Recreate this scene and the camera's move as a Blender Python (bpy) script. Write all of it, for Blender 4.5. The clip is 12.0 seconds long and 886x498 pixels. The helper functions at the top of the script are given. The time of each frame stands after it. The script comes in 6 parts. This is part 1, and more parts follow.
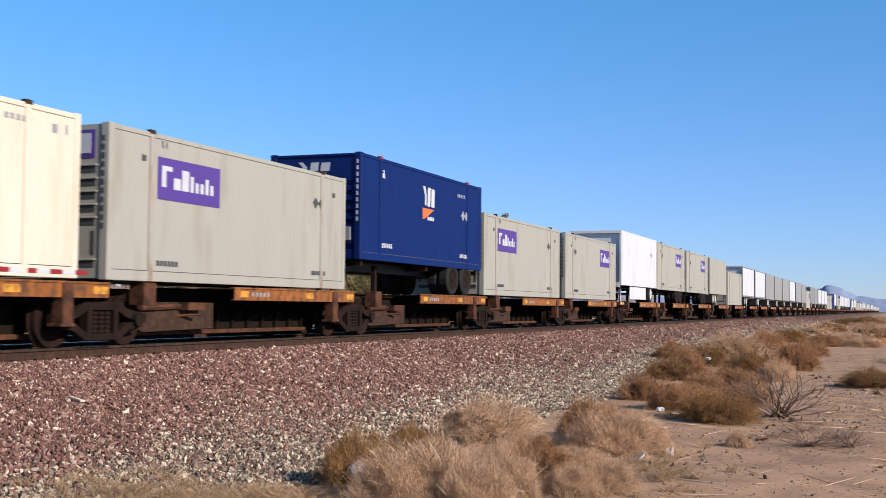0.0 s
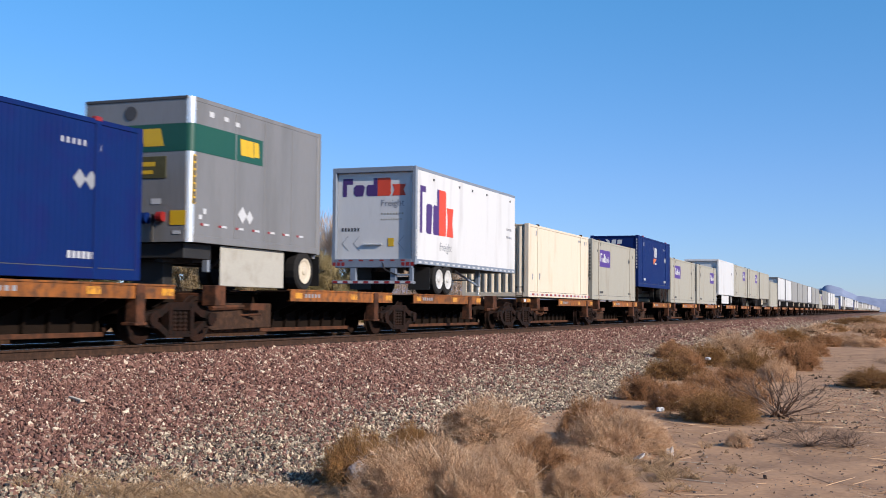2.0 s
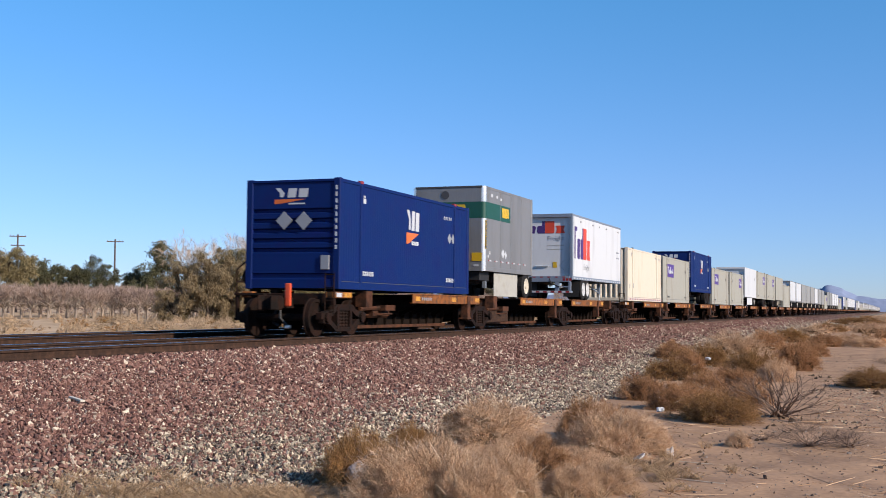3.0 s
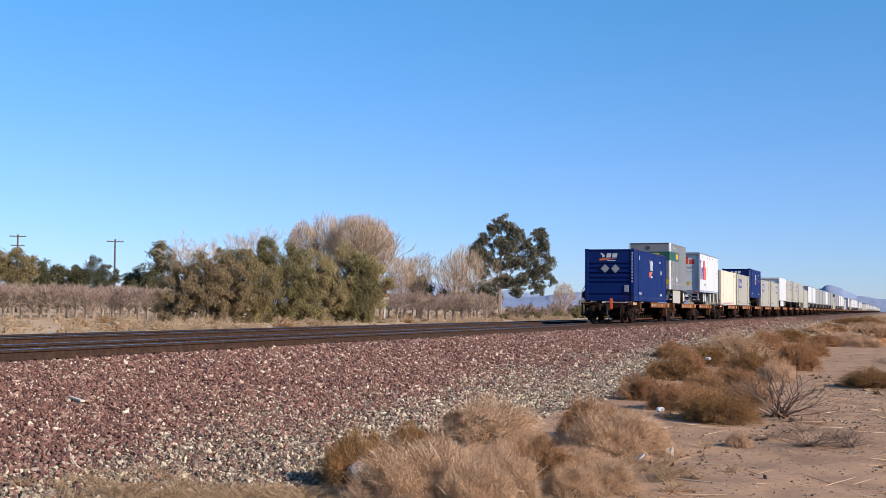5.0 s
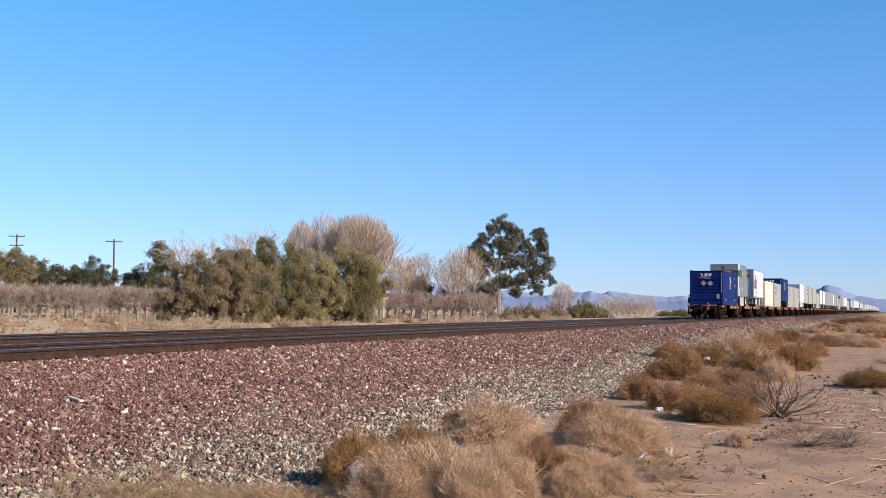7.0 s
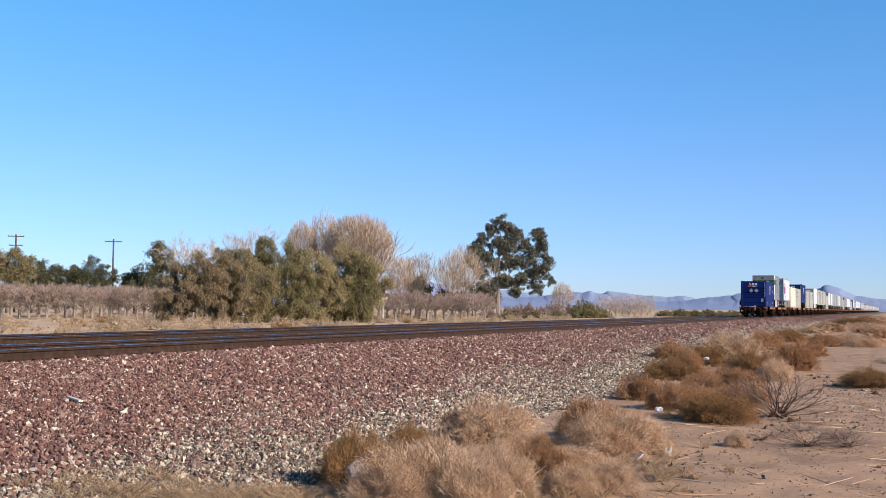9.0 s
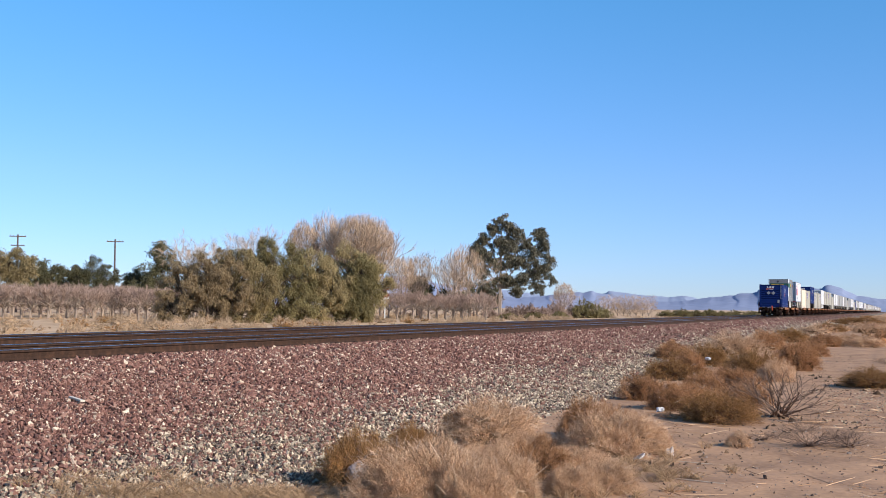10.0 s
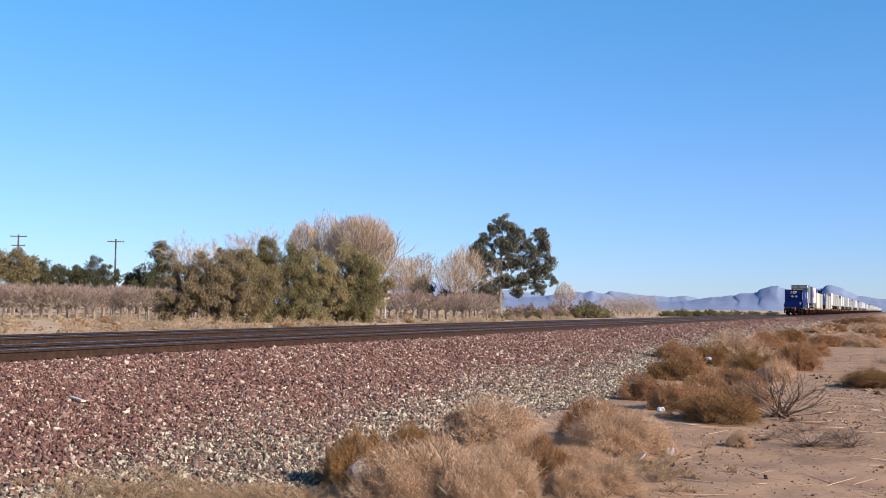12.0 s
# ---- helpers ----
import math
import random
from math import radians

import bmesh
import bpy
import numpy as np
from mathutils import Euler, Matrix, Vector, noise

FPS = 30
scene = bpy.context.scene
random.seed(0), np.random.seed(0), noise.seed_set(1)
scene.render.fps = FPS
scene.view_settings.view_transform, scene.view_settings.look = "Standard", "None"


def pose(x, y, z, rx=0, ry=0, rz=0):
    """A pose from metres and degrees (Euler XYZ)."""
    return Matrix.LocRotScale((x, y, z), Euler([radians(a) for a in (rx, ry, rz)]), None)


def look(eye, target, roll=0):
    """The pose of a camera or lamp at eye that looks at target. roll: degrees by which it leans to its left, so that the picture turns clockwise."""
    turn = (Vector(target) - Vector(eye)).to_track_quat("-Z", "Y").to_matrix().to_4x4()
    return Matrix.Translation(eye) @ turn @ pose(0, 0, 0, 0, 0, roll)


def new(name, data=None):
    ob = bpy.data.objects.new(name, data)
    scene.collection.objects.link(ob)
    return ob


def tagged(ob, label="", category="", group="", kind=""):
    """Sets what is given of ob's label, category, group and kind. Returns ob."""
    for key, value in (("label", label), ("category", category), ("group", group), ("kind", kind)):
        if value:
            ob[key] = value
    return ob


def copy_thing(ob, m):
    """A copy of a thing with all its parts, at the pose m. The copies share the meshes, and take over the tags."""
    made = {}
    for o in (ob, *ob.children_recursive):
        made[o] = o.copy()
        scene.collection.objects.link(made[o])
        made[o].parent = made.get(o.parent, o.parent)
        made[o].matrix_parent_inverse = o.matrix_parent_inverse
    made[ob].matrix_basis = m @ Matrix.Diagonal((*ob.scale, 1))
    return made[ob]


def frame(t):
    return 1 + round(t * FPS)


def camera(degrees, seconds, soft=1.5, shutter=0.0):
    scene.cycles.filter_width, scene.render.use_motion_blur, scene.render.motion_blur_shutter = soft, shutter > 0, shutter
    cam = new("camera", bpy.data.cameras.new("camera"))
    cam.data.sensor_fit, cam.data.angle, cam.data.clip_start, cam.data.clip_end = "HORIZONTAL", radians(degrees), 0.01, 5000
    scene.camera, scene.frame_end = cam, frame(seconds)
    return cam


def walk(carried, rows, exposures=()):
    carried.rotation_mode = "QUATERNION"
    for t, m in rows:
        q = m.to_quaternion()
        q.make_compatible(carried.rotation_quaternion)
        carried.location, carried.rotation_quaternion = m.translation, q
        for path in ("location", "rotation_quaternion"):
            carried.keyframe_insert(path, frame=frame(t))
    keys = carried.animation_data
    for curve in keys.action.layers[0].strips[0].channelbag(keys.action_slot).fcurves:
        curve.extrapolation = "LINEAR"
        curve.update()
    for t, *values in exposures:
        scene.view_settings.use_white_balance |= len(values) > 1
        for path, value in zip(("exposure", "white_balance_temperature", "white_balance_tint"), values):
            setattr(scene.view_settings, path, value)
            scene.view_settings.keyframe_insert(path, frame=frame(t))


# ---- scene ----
# World: the railway runs along +y, the lens stands 1.6 m over the sandy verge at the origin.
EYE = 1.6
cam = camera(41.70, 12.0, soft=0.75, shutter=0.15)


def aim(turn):
    """Pose of the standing camera; turn: a small nudge to the right in degrees."""
    yaw, pitch = radians(21.147 - turn), radians(2.86)
    way = Vector((-math.sin(yaw) * math.cos(pitch), math.cos(yaw) * math.cos(pitch), math.sin(pitch)))
    eye = Vector((0, 0, EYE))
    return look(eye, eye + way * 10, 0.55)


walk(cam, [(0.0, aim(0)), (6.5, aim(0)), (7.0, aim(0.045)), (9.0, aim(0.075)), (9.6, aim(0.07)),
           (10.0, aim(0)), (11.0, aim(0)), (12.0, aim(-0.03))],
     [(0.0, 0.44), (0.5, 0.45), (1.0, 0.57), (1.5, 0.47), (2.0, 0.37), (2.5, 0.36), (3.0, 0.37), (5.0, 0.44), (5.5, 0.47), (6.0, 0.52), (12.0, 0.52)])

# ---- world and sun ----
SUN_TO = Vector((0.89, -0.23, 0.46)).normalized()
world = bpy.data.worlds.new("sky")
scene.world = world
world.use_nodes = True
wn = world.node_tree.nodes
sky = wn.new("ShaderNodeTexSky")
sky.sky_type, sky.sun_disc = "NISHITA", False
sky.sun_elevation = math.asin(SUN_TO.z)
sky.sun_rotation = math.atan2(SUN_TO.x, SUN_TO.y)
sky.air_density, sky.dust_density, sky.ozone_density, sky.altitude = 0.85, 0.25, 2.0, 1200
# dusty air: paler towards the horizon, deeper blue above
where, parts, rise = wn.new("ShaderNodeTexCoord"), wn.new("ShaderNodeSeparateXYZ"), wn.new("ShaderNodeValToRGB")
rise.color_ramp.elements[0].position, rise.color_ramp.elements[0].color = 0.0, (0.575, 0.665, 0.98, 1)
rise.color_ramp.elements[1].position, rise.color_ramp.elements[1].color = 0.26, (0.55, 1.09, 1.38, 1)
mid_air = rise.color_ramp.elements.new(0.11)
mid_air.color = (0.635, 0.845, 1.16, 1)
world.node_tree.links.new(where.outputs["Generated"], parts.inputs[0])
world.node_tree.links.new(parts.outputs[2], rise.inputs[0])
tone = wn.new("ShaderNodeMixRGB")
tone.blend_type = "MULTIPLY"
tone.inputs[0].default_value = 1.0
world.node_tree.links.new(rise.outputs[0], tone.inputs[2])
world.node_tree.links.new(sky.outputs[0], tone.inputs[1])
world.node_tree.links.new(tone.outputs[0], wn["Background"].inputs[0])
wn["Background"].inputs[1].default_value = 0.1005
sun = new("sun", bpy.data.lights.new("sun", "SUN"))
sun.data.energy, sun.data.angle, sun.data.color = 5.0, radians(0.55), (1.0, 0.875, 0.755)
sun.matrix_world = look((0, 0, 60), Vector((0, 0, 60)) - SUN_TO)
scene.view_settings.exposure = 0.0


# ---- materials ----
def mat(name, col, rough=0.6, metal=0.0, vary=0.15, scale=2.0, fine=50.0, bump=0.15, stain=None, amount=0.4,
        stretch=(1, 1, 1), each=0.0, island=None, spec=0.5):
    """Node material: base colour with coarse and fine variation, optional stains, grain relief,
    each: variation from object to object, island: colours picked for each loose piece."""
    m = bpy.data.materials.new(name)
    m.use_nodes = True
    n, l = m.node_tree.nodes, m.node_tree.links
    b = n["Principled BSDF"]
    b.inputs["Metallic"].default_value = metal
    b.inputs["Specular IOR Level"].default_value = spec
    tc, mp = n.new("ShaderNodeTexCoord"), n.new("ShaderNodeMapping")
    l.new(tc.outputs["Object"], mp.inputs[0])
    mp.inputs["Scale"].default_value = stretch
    big, small = n.new("ShaderNodeTexNoise"), n.new("ShaderNodeTexNoise")
    big.inputs["Scale"].default_value, small.inputs["Scale"].default_value = scale, fine
    big.inputs["Detail"].default_value, small.inputs["Detail"].default_value = 5, 3
    l.new(mp.outputs[0], big.inputs["Vector"])
    l.new(mp.outputs[0], small.inputs["Vector"])
    if island:
        geo = n.new("ShaderNodeNewGeometry")
        ramp = n.new("ShaderNodeValToRGB")
        ramp.color_ramp.interpolation = "CONSTANT"
        while len(ramp.color_ramp.elements) < len(island):
            ramp.color_ramp.elements.new(0.5)
        for e, (p, c) in zip(ramp.color_ramp.elements, island):
            e.position, e.color = p, (*c, 1)
        l.new(geo.outputs["Random Per Island"], ramp.inputs[0])
        colour = ramp.outputs[0]
    else:
        rgb = n.new("ShaderNodeRGB")
        rgb.outputs[0].default_value = (*col, 1)
        colour = rgb.outputs[0]
    if stain:
        mr = n.new("ShaderNodeMapRange")
        mr.inputs["From Min"].default_value, mr.inputs["From Max"].default_value = 0.62 - amount * 0.4, 0.78 - amount * 0.3
        mid = n.new("ShaderNodeTexNoise")
        mid.inputs["Scale"].default_value, mid.inputs["Detail"].default_value = scale * 2.3, 8
        l.new(mp.outputs[0], mid.inputs["Vector"])
        l.new(mid.outputs[0], mr.inputs[0])
        mx = n.new("ShaderNodeMixRGB")
        mx.inputs[2].default_value = (*stain, 1)
        l.new(mr.outputs[0], mx.inputs[0])
        l.new(colour, mx.inputs[1])
        colour = mx.outputs[0]
    val = n.new("ShaderNodeMath")
    val.operation = "ADD"
    l.new(big.outputs[0], val.inputs[0])
    l.new(small.outputs[0], val.inputs[1])
    rng = n.new("ShaderNodeMapRange")
    rng.inputs["From Min"].default_value, rng.inputs["From Max"].default_value = 0.6, 1.4
    rng.inputs["To Min"].default_value, rng.inputs["To Max"].default_value = 1 - vary, 1 + vary
    l.new(val.outputs[0], rng.inputs[0])
    hsv = n.new("ShaderNodeHueSaturation")
    l.new(colour, hsv.inputs["Color"])
    if each:
        oi, er, mu = n.new("ShaderNodeObjectInfo"), n.new("ShaderNodeMapRange"), n.new("ShaderNodeMath")
        er.inputs["To Min"].default_value, er.inputs["To Max"].default_value = 1 - each, 1 + each
        mu.operation = "MULTIPLY"
        l.new(oi.outputs["Random"], er.inputs[0])
        l.new(er.outputs[0], mu.inputs[0])
        l.new(rng.outputs[0], mu.inputs[1])
        l.new(mu.outputs[0], hsv.inputs["Value"])
    else:
        l.new(rng.outputs[0], hsv.inputs["Value"])
    l.new(hsv.outputs[0], b.inputs["Base Color"])
    rr = n.new("ShaderNodeMapRange")
    rr.inputs["To Min"].default_value, rr.inputs["To Max"].default_value = max(0.05, rough - 0.12), min(1, rough + 0.12)
    l.new(big.outputs[0], rr.inputs[0])
    l.new(rr.outputs[0], b.inputs["Roughness"])
    if bump:
        bp = n.new("ShaderNodeBump")
        bp.inputs["Strength"].default_value, bp.inputs["Distance"].default_value = bump, 0.02
        l.new(small.outputs[0], bp.inputs["Height"])
        l.new(bp.outputs[0], b.inputs["Normal"])
    return m


def leafy(m, amount):
    """Thin growth lets part of the light through."""
    n, l = m.node_tree.nodes, m.node_tree.links
    b = n["Principled BSDF"]
    tr, mx = n.new("ShaderNodeBsdfTranslucent"), n.new("ShaderNodeMixShader")
    src = b.inputs["Base Color"].links[0].from_socket
    l.new(src, tr.inputs[0])
    mx.inputs[0].default_value = amount
    l.new(b.outputs[0], mx.inputs[1])
    l.new(tr.outputs[0], mx.inputs[2])
    l.new(mx.outputs[0], n["Material Output"].inputs[0])
    return m


SAND = mat("sand", (0.3825, 0.2396, 0.1468), 0.95, vary=0.25, scale=0.6, fine=14, bump=0.5, stain=(0.2897, 0.1816, 0.116), amount=0.5, spec=0.1)
FIELD = mat("pale_field_sand", (0.5054, 0.361, 0.2301), 0.95, vary=0.2, scale=0.15, fine=3, bump=0.3, stain=(0.361, 0.2527, 0.1534), amount=0.35, spec=0.1)
def ballast_material():
    """Packed broken stone: each cell a stone with a colour of its own, reddish above and grey at the foot."""
    m = bpy.data.materials.new("ballast_bed")
    m.use_nodes = True
    n, l = m.node_tree.nodes, m.node_tree.links
    b = n["Principled BSDF"]
    b.inputs["Roughness"].default_value, b.inputs["Specular IOR Level"].default_value = 0.95, 0.1
    tc, cell, edge = n.new("ShaderNodeTexCoord"), n.new("ShaderNodeTexVoronoi"), n.new("ShaderNodeTexVoronoi")
    edge.feature = "DISTANCE_TO_EDGE"
    sep = n.new("ShaderNodeSeparateXYZ")
    l.new(tc.outputs["Object"], sep.inputs[0])
    for v in (cell, edge):
        v.inputs["Scale"].default_value = 21
        l.new(tc.outputs["Object"], v.inputs["Vector"])
    ramps = []
    # both ramps are darker than the loose stones, painting shade into the gaps
    for cols in (((0.03, 0.016, 0.013), (0.12, 0.06, 0.048), (0.07, 0.036, 0.03), (0.18, 0.10, 0.08), (0.30, 0.235, 0.18)),
                 ((0.05, 0.042, 0.035), (0.19, 0.16, 0.125), (0.10, 0.085, 0.07), (0.27, 0.23, 0.18), (0.40, 0.35, 0.28))):
        r = n.new("ShaderNodeValToRGB")
        r.color_ramp.interpolation = "CONSTANT"
        while len(r.color_ramp.elements) < 5:
            r.color_ramp.elements.new(0.5)
        for e, p, c in zip(r.color_ramp.elements, (0, 0.18, 0.45, 0.68, 0.9), cols):
            e.position, e.color = p, (*c, 1)
        ramps.append(r)
    one = n.new("ShaderNodeSeparateColor")
    l.new(cell.outputs["Color"], one.inputs[0])
    for r in ramps:
        l.new(one.outputs[0], r.inputs[0])
    wave = n.new("ShaderNodeTexNoise")
    wave.inputs["Scale"].default_value, wave.inputs["Detail"].default_value = 1.1, 4
    l.new(tc.outputs["Object"], wave.inputs["Vector"])
    lim, along, add, foot = n.new("ShaderNodeMath"), n.new("ShaderNodeMath"), n.new("ShaderNodeMath"), n.new("ShaderNodeMapRange")
    lim.operation, lim.inputs[1].default_value = "MINIMUM", 52.0
    along.operation, along.inputs[1].default_value = "MULTIPLY_ADD", 0.036
    l.new(sep.outputs[1], lim.inputs[0])
    l.new(lim.outputs[0], along.inputs[0])
    l.new(sep.outputs[0], along.inputs[2])
    add.operation, add.inputs[1].default_value = "MULTIPLY_ADD", 2.0
    l.new(wave.outputs[0], add.inputs[0])
    l.new(along.outputs[0], add.inputs[2])
    foot.inputs["From Min"].default_value, foot.inputs["From Max"].default_value = -5.9, -4.7
    l.new(add.outputs[0], foot.inputs[0])
    mx = n.new("ShaderNodeMixRGB")
    l.new(foot.outputs[0], mx.inputs[0])
    l.new(ramps[0].outputs[0], mx.inputs[1])
    l.new(ramps[1].outputs[0], mx.inputs[2])
    l.new(mx.outputs[0], b.inputs["Base Color"])
    bp = n.new("ShaderNodeBump")
    bp.inputs["Strength"].default_value, bp.inputs["Distance"].default_value = 0.8, 0.025
    l.new(edge.outputs["Distance"], bp.inputs["Height"])
    l.new(bp.outputs[0], b.inputs["Normal"])
    return m


BED = ballast_material()
PINK = mat("pink_stone", (0.2229, 0.1393, 0.1254), 0.85, vary=0.15, scale=8, fine=90, bump=0.3, spec=0.2, island=[
    (0, (0.1319, 0.065, 0.0529)), (0.2, (0.1811, 0.091, 0.0715)), (0.42, (0.2229, 0.1207, 0.0947)), (0.62, (0.0929, 0.0492, 0.0408)),
    (0.76, (0.2786, 0.1672, 0.13)), (0.9, (0.4365, 0.3344, 0.2601)), (0.955, (0.5387, 0.4458, 0.3437))])
GREY = mat("grey_stone", (0.254, 0.2309, 0.1926), 0.85, vary=0.15, scale=8, fine=90, bump=0.3, spec=0.2, island=[
    (0, (0.2101, 0.1683, 0.1283)), (0.22, (0.3224, 0.2597, 0.188)), (0.42, (0.1124, 0.0914, 0.0751)), (0.60, (0.4398, 0.3656, 0.2613)),
    (0.72, (0.1758, 0.1011, 0.0789)), (0.89, (0.5667, 0.4811, 0.3577))])
PEBBLE = mat("pebble", (0.2064, 0.172, 0.1376), 0.9, vary=0.1, spec=0.2, island=[
    (0, (0.1101, 0.0826, 0.0688)), (0.4, (0.1926, 0.1445, 0.117)), (0.7, (0.289, 0.2339, 0.1926)), (0.93, (0.3784, 0.3165, 0.2477))])
RUST = mat("rusty_rail", (0.0328, 0.0175, 0.0111), 0.85, vary=0.3, scale=4, fine=60, bump=0.3, stain=(0.0597, 0.0302, 0.0179), spec=0.2)
SHINE = mat("worn_steel", (0.42, 0.42, 0.43), 0.22, metal=1.0, vary=0.1, scale=1, bump=0.02)
TIE = mat("tie_timber", (0.0275, 0.0206, 0.0172), 0.9, vary=0.35, scale=3, fine=30)
GRIME = mat("grimy_brown_steel", (0.019, 0.0085, 0.0055), 0.8, vary=0.35, scale=2.5, fine=45, bump=0.25, stain=(0.0088, 0.006, 0.0048), amount=0.5, each=0.15, spec=0.12)
RUSTRED = mat("rust_red_steel", (0.085, 0.034, 0.018), 0.8, vary=0.3, scale=2.5, fine=40, bump=0.25, stain=(0.035, 0.018, 0.012), amount=0.5, each=0.15, spec=0.15)
# the shade beneath the decks is put into this steel's colour
SHADED_STEEL = mat("sooty_underframe", (0.011, 0.007, 0.005), 0.9, vary=0.3, scale=2.5, fine=45, bump=0.2, spec=0.08)
ORANGE = mat("worn_orange_paint", (0.2486, 0.084, 0.0174), 0.65, vary=0.25, scale=2.2, fine=40, bump=0.15, stain=(0.0874, 0.039, 0.0182), amount=0.5, each=0.15, spec=0.3)
YELLOW = mat("reflective_yellow", (0.5366, 0.2477, 0.0206), 0.45, vary=0.25, scale=5, stain=(0.2408, 0.0963, 0.0206), amount=0.45)
BLUE = mat("blue_paint", (0.0015, 0.0145, 0.094), 0.55, vary=0.14, scale=0.9, fine=35, bump=0.06, stain=(0.0034, 0.011, 0.0881), amount=0.35, spec=0.15)
TAN = mat("warm_grey_paint", (0.3021, 0.2945, 0.2527), 0.6, vary=0.05, scale=0.8, fine=30, bump=0.04, stain=(0.2633, 0.2424, 0.2006), amount=0.2, stretch=(1, 1, 0.25), spec=0.3)
SKIRT = mat("off_white_plastic", (0.3526, 0.342, 0.3032), 0.6, vary=0.08, scale=1.5, fine=30, bump=0.05, stain=(0.2962, 0.2821, 0.2398), amount=0.3)
OLDPOST = mat("rust_streaked_paint", (0.2924, 0.2709, 0.2279), 0.7, vary=0.12, scale=2, fine=30, bump=0.1, stain=(0.2064, 0.1419, 0.0946), amount=0.32, stretch=(1, 1, 0.35))
CREAM = mat("cream_paint", (0.56, 0.50, 0.405), 0.6, vary=0.06, scale=0.8, fine=30, bump=0.06, stain=(0.513, 0.43, 0.3244), amount=0.18, stretch=(1, 1, 0.25), spec=0.3)
WHITE = mat("white_panel", (0.5491, 0.5567, 0.5643), 0.4, vary=0.04, scale=0.8, fine=25, bump=0.03, stain=(0.4576, 0.4576, 0.4576), amount=0.25, stretch=(1, 1, 0.2))
SILVER = mat("dull_aluminium", (0.2133, 0.2133, 0.2167), 0.5, metal=0.35, vary=0.1, scale=0.8, fine=30, bump=0.05, stain=(0.1789, 0.1789, 0.1789), amount=0.35, stretch=(1, 1, 0.12))
LIGHTGREY = mat("light_grey_panel", (0.2339, 0.2339, 0.2252), 0.5, vary=0.1, scale=0.8, fine=30, bump=0.04, stain=(0.193, 0.1872, 0.1754), amount=0.3, stretch=(1, 1, 0.2), each=0.15)
BRIGHT = mat("bright_aluminium", (0.80, 0.78, 0.74), 0.3, metal=0.7, vary=0.08, bump=0.04)
STEELBLUE = mat("blue_grey_steel", (0.1651, 0.1995, 0.2546), 0.5, vary=0.15, bump=0.08)
BLACK = mat("black_steel", (0.0124, 0.0117, 0.0117), 0.6, vary=0.3, bump=0.1)
RUBBER = mat("tyre_rubber", (0.0151, 0.0144, 0.0144), 0.85, vary=0.25, bump=0.2, spec=0.2)
RIM = mat("cream_rim", (0.4954, 0.4403, 0.344), 0.5, vary=0.12)
RIMW = mat("white_rim", (0.4514, 0.4514, 0.4403), 0.4, vary=0.08)
GREEN = mat("green_band", (0.0062, 0.0654, 0.0447), 0.5, vary=0.1, bump=0.04)
GOLD = mat("golden_yellow", (0.5504, 0.344, 0.0138), 0.5, vary=0.08)
PURPLE = mat("purple_patch", (0.0688, 0.031, 0.2064), 0.55, vary=0.1)
VIOLET = mat("violet_mark", (0.0516, 0.0206, 0.1307), 0.5, vary=0.05)
RED = mat("orange_red_mark", (0.5504, 0.0516, 0.0206), 0.5, vary=0.05)
FLAME = mat("orange_mark", (0.5848, 0.1307, 0.0241), 0.5, vary=0.06)
PALE = mat("white_mark", (0.4541, 0.4678, 0.4885), 0.5, vary=0.08)
DIM = mat("grey_mark", (0.227, 0.2408, 0.2683), 0.6, vary=0.1)
DARK = mat("dark_mark", (0.0482, 0.0482, 0.0516), 0.6, vary=0.1)
LAMPRED = mat("red_reflector", (0.227, 0.0138, 0.0138), 0.35, vary=0.1)
FLAG = mat("orange_flag", (0.5848, 0.0688, 0.0206), 0.6, vary=0.1)
STRAW = leafy(mat("dry_straw", (0.5588, 0.407, 0.2636), 0.8, vary=0.25, scale=2.2, fine=30, bump=0, each=0.1, spec=0.15, island=[
    (0, (0.5588, 0.3663, 0.2276)), (0.3, (0.447, 0.279, 0.1617)), (0.55, (0.6705, 0.4651, 0.2995)), (0.75, (0.3129, 0.1802, 0.1018)), (0.9, (0.7599, 0.5697, 0.3953))]), 0.2)
RUSSET = leafy(mat("russet_twigs", (0.3758, 0.2225, 0.1187), 0.8, vary=0.25, scale=2.2, fine=30, bump=0, each=0.12, spec=0.15, island=[
    (0, (0.3758, 0.1929, 0.089)), (0.35, (0.2769, 0.1385, 0.0643)), (0.6, (0.4846, 0.272, 0.1385)), (0.85, (0.1681, 0.089, 0.0494))]), 0.18)
OLIVE = leafy(mat("olive_twigs", (0.3008, 0.1828, 0.0854), 0.8, vary=0.3, scale=2.2, fine=30, bump=0, each=0.12, spec=0.15, island=[
    (0, (0.3109, 0.161, 0.0629)), (0.35, (0.2206, 0.1262, 0.0449)), (0.6, (0.391, 0.2176, 0.0943)), (0.85, (0.1403, 0.074, 0.0359))]), 0.2)
TWIG = mat("grey_brown_twig", (0.172, 0.1161, 0.086), 0.85, vary=0.25, bump=0, spec=0.15)
# dark inner stems, with the shrub's inner shade put into the colour
SHADED_TWIGS = mat("shaded_inner_twigs", (0.0731, 0.0499, 0.0344), 0.95, vary=0.4, scale=6, fine=60, bump=0.6, spec=0.05)
BARK = mat("pale_bark", (0.289, 0.2339, 0.1858), 0.85, vary=0.25, scale=1.5, fine=12, spec=0.15)
DARKBARK = mat("dark_bark", (0.0688, 0.0516, 0.0413), 0.9, vary=0.25, scale=1.5, fine=12, spec=0.15)
LEAF = leafy(mat("feathery_green", (0.299, 0.2415, 0.1265), 0.8, vary=0.35, scale=0.5, fine=6, bump=0, each=0.16, spec=0.1), 0.35)
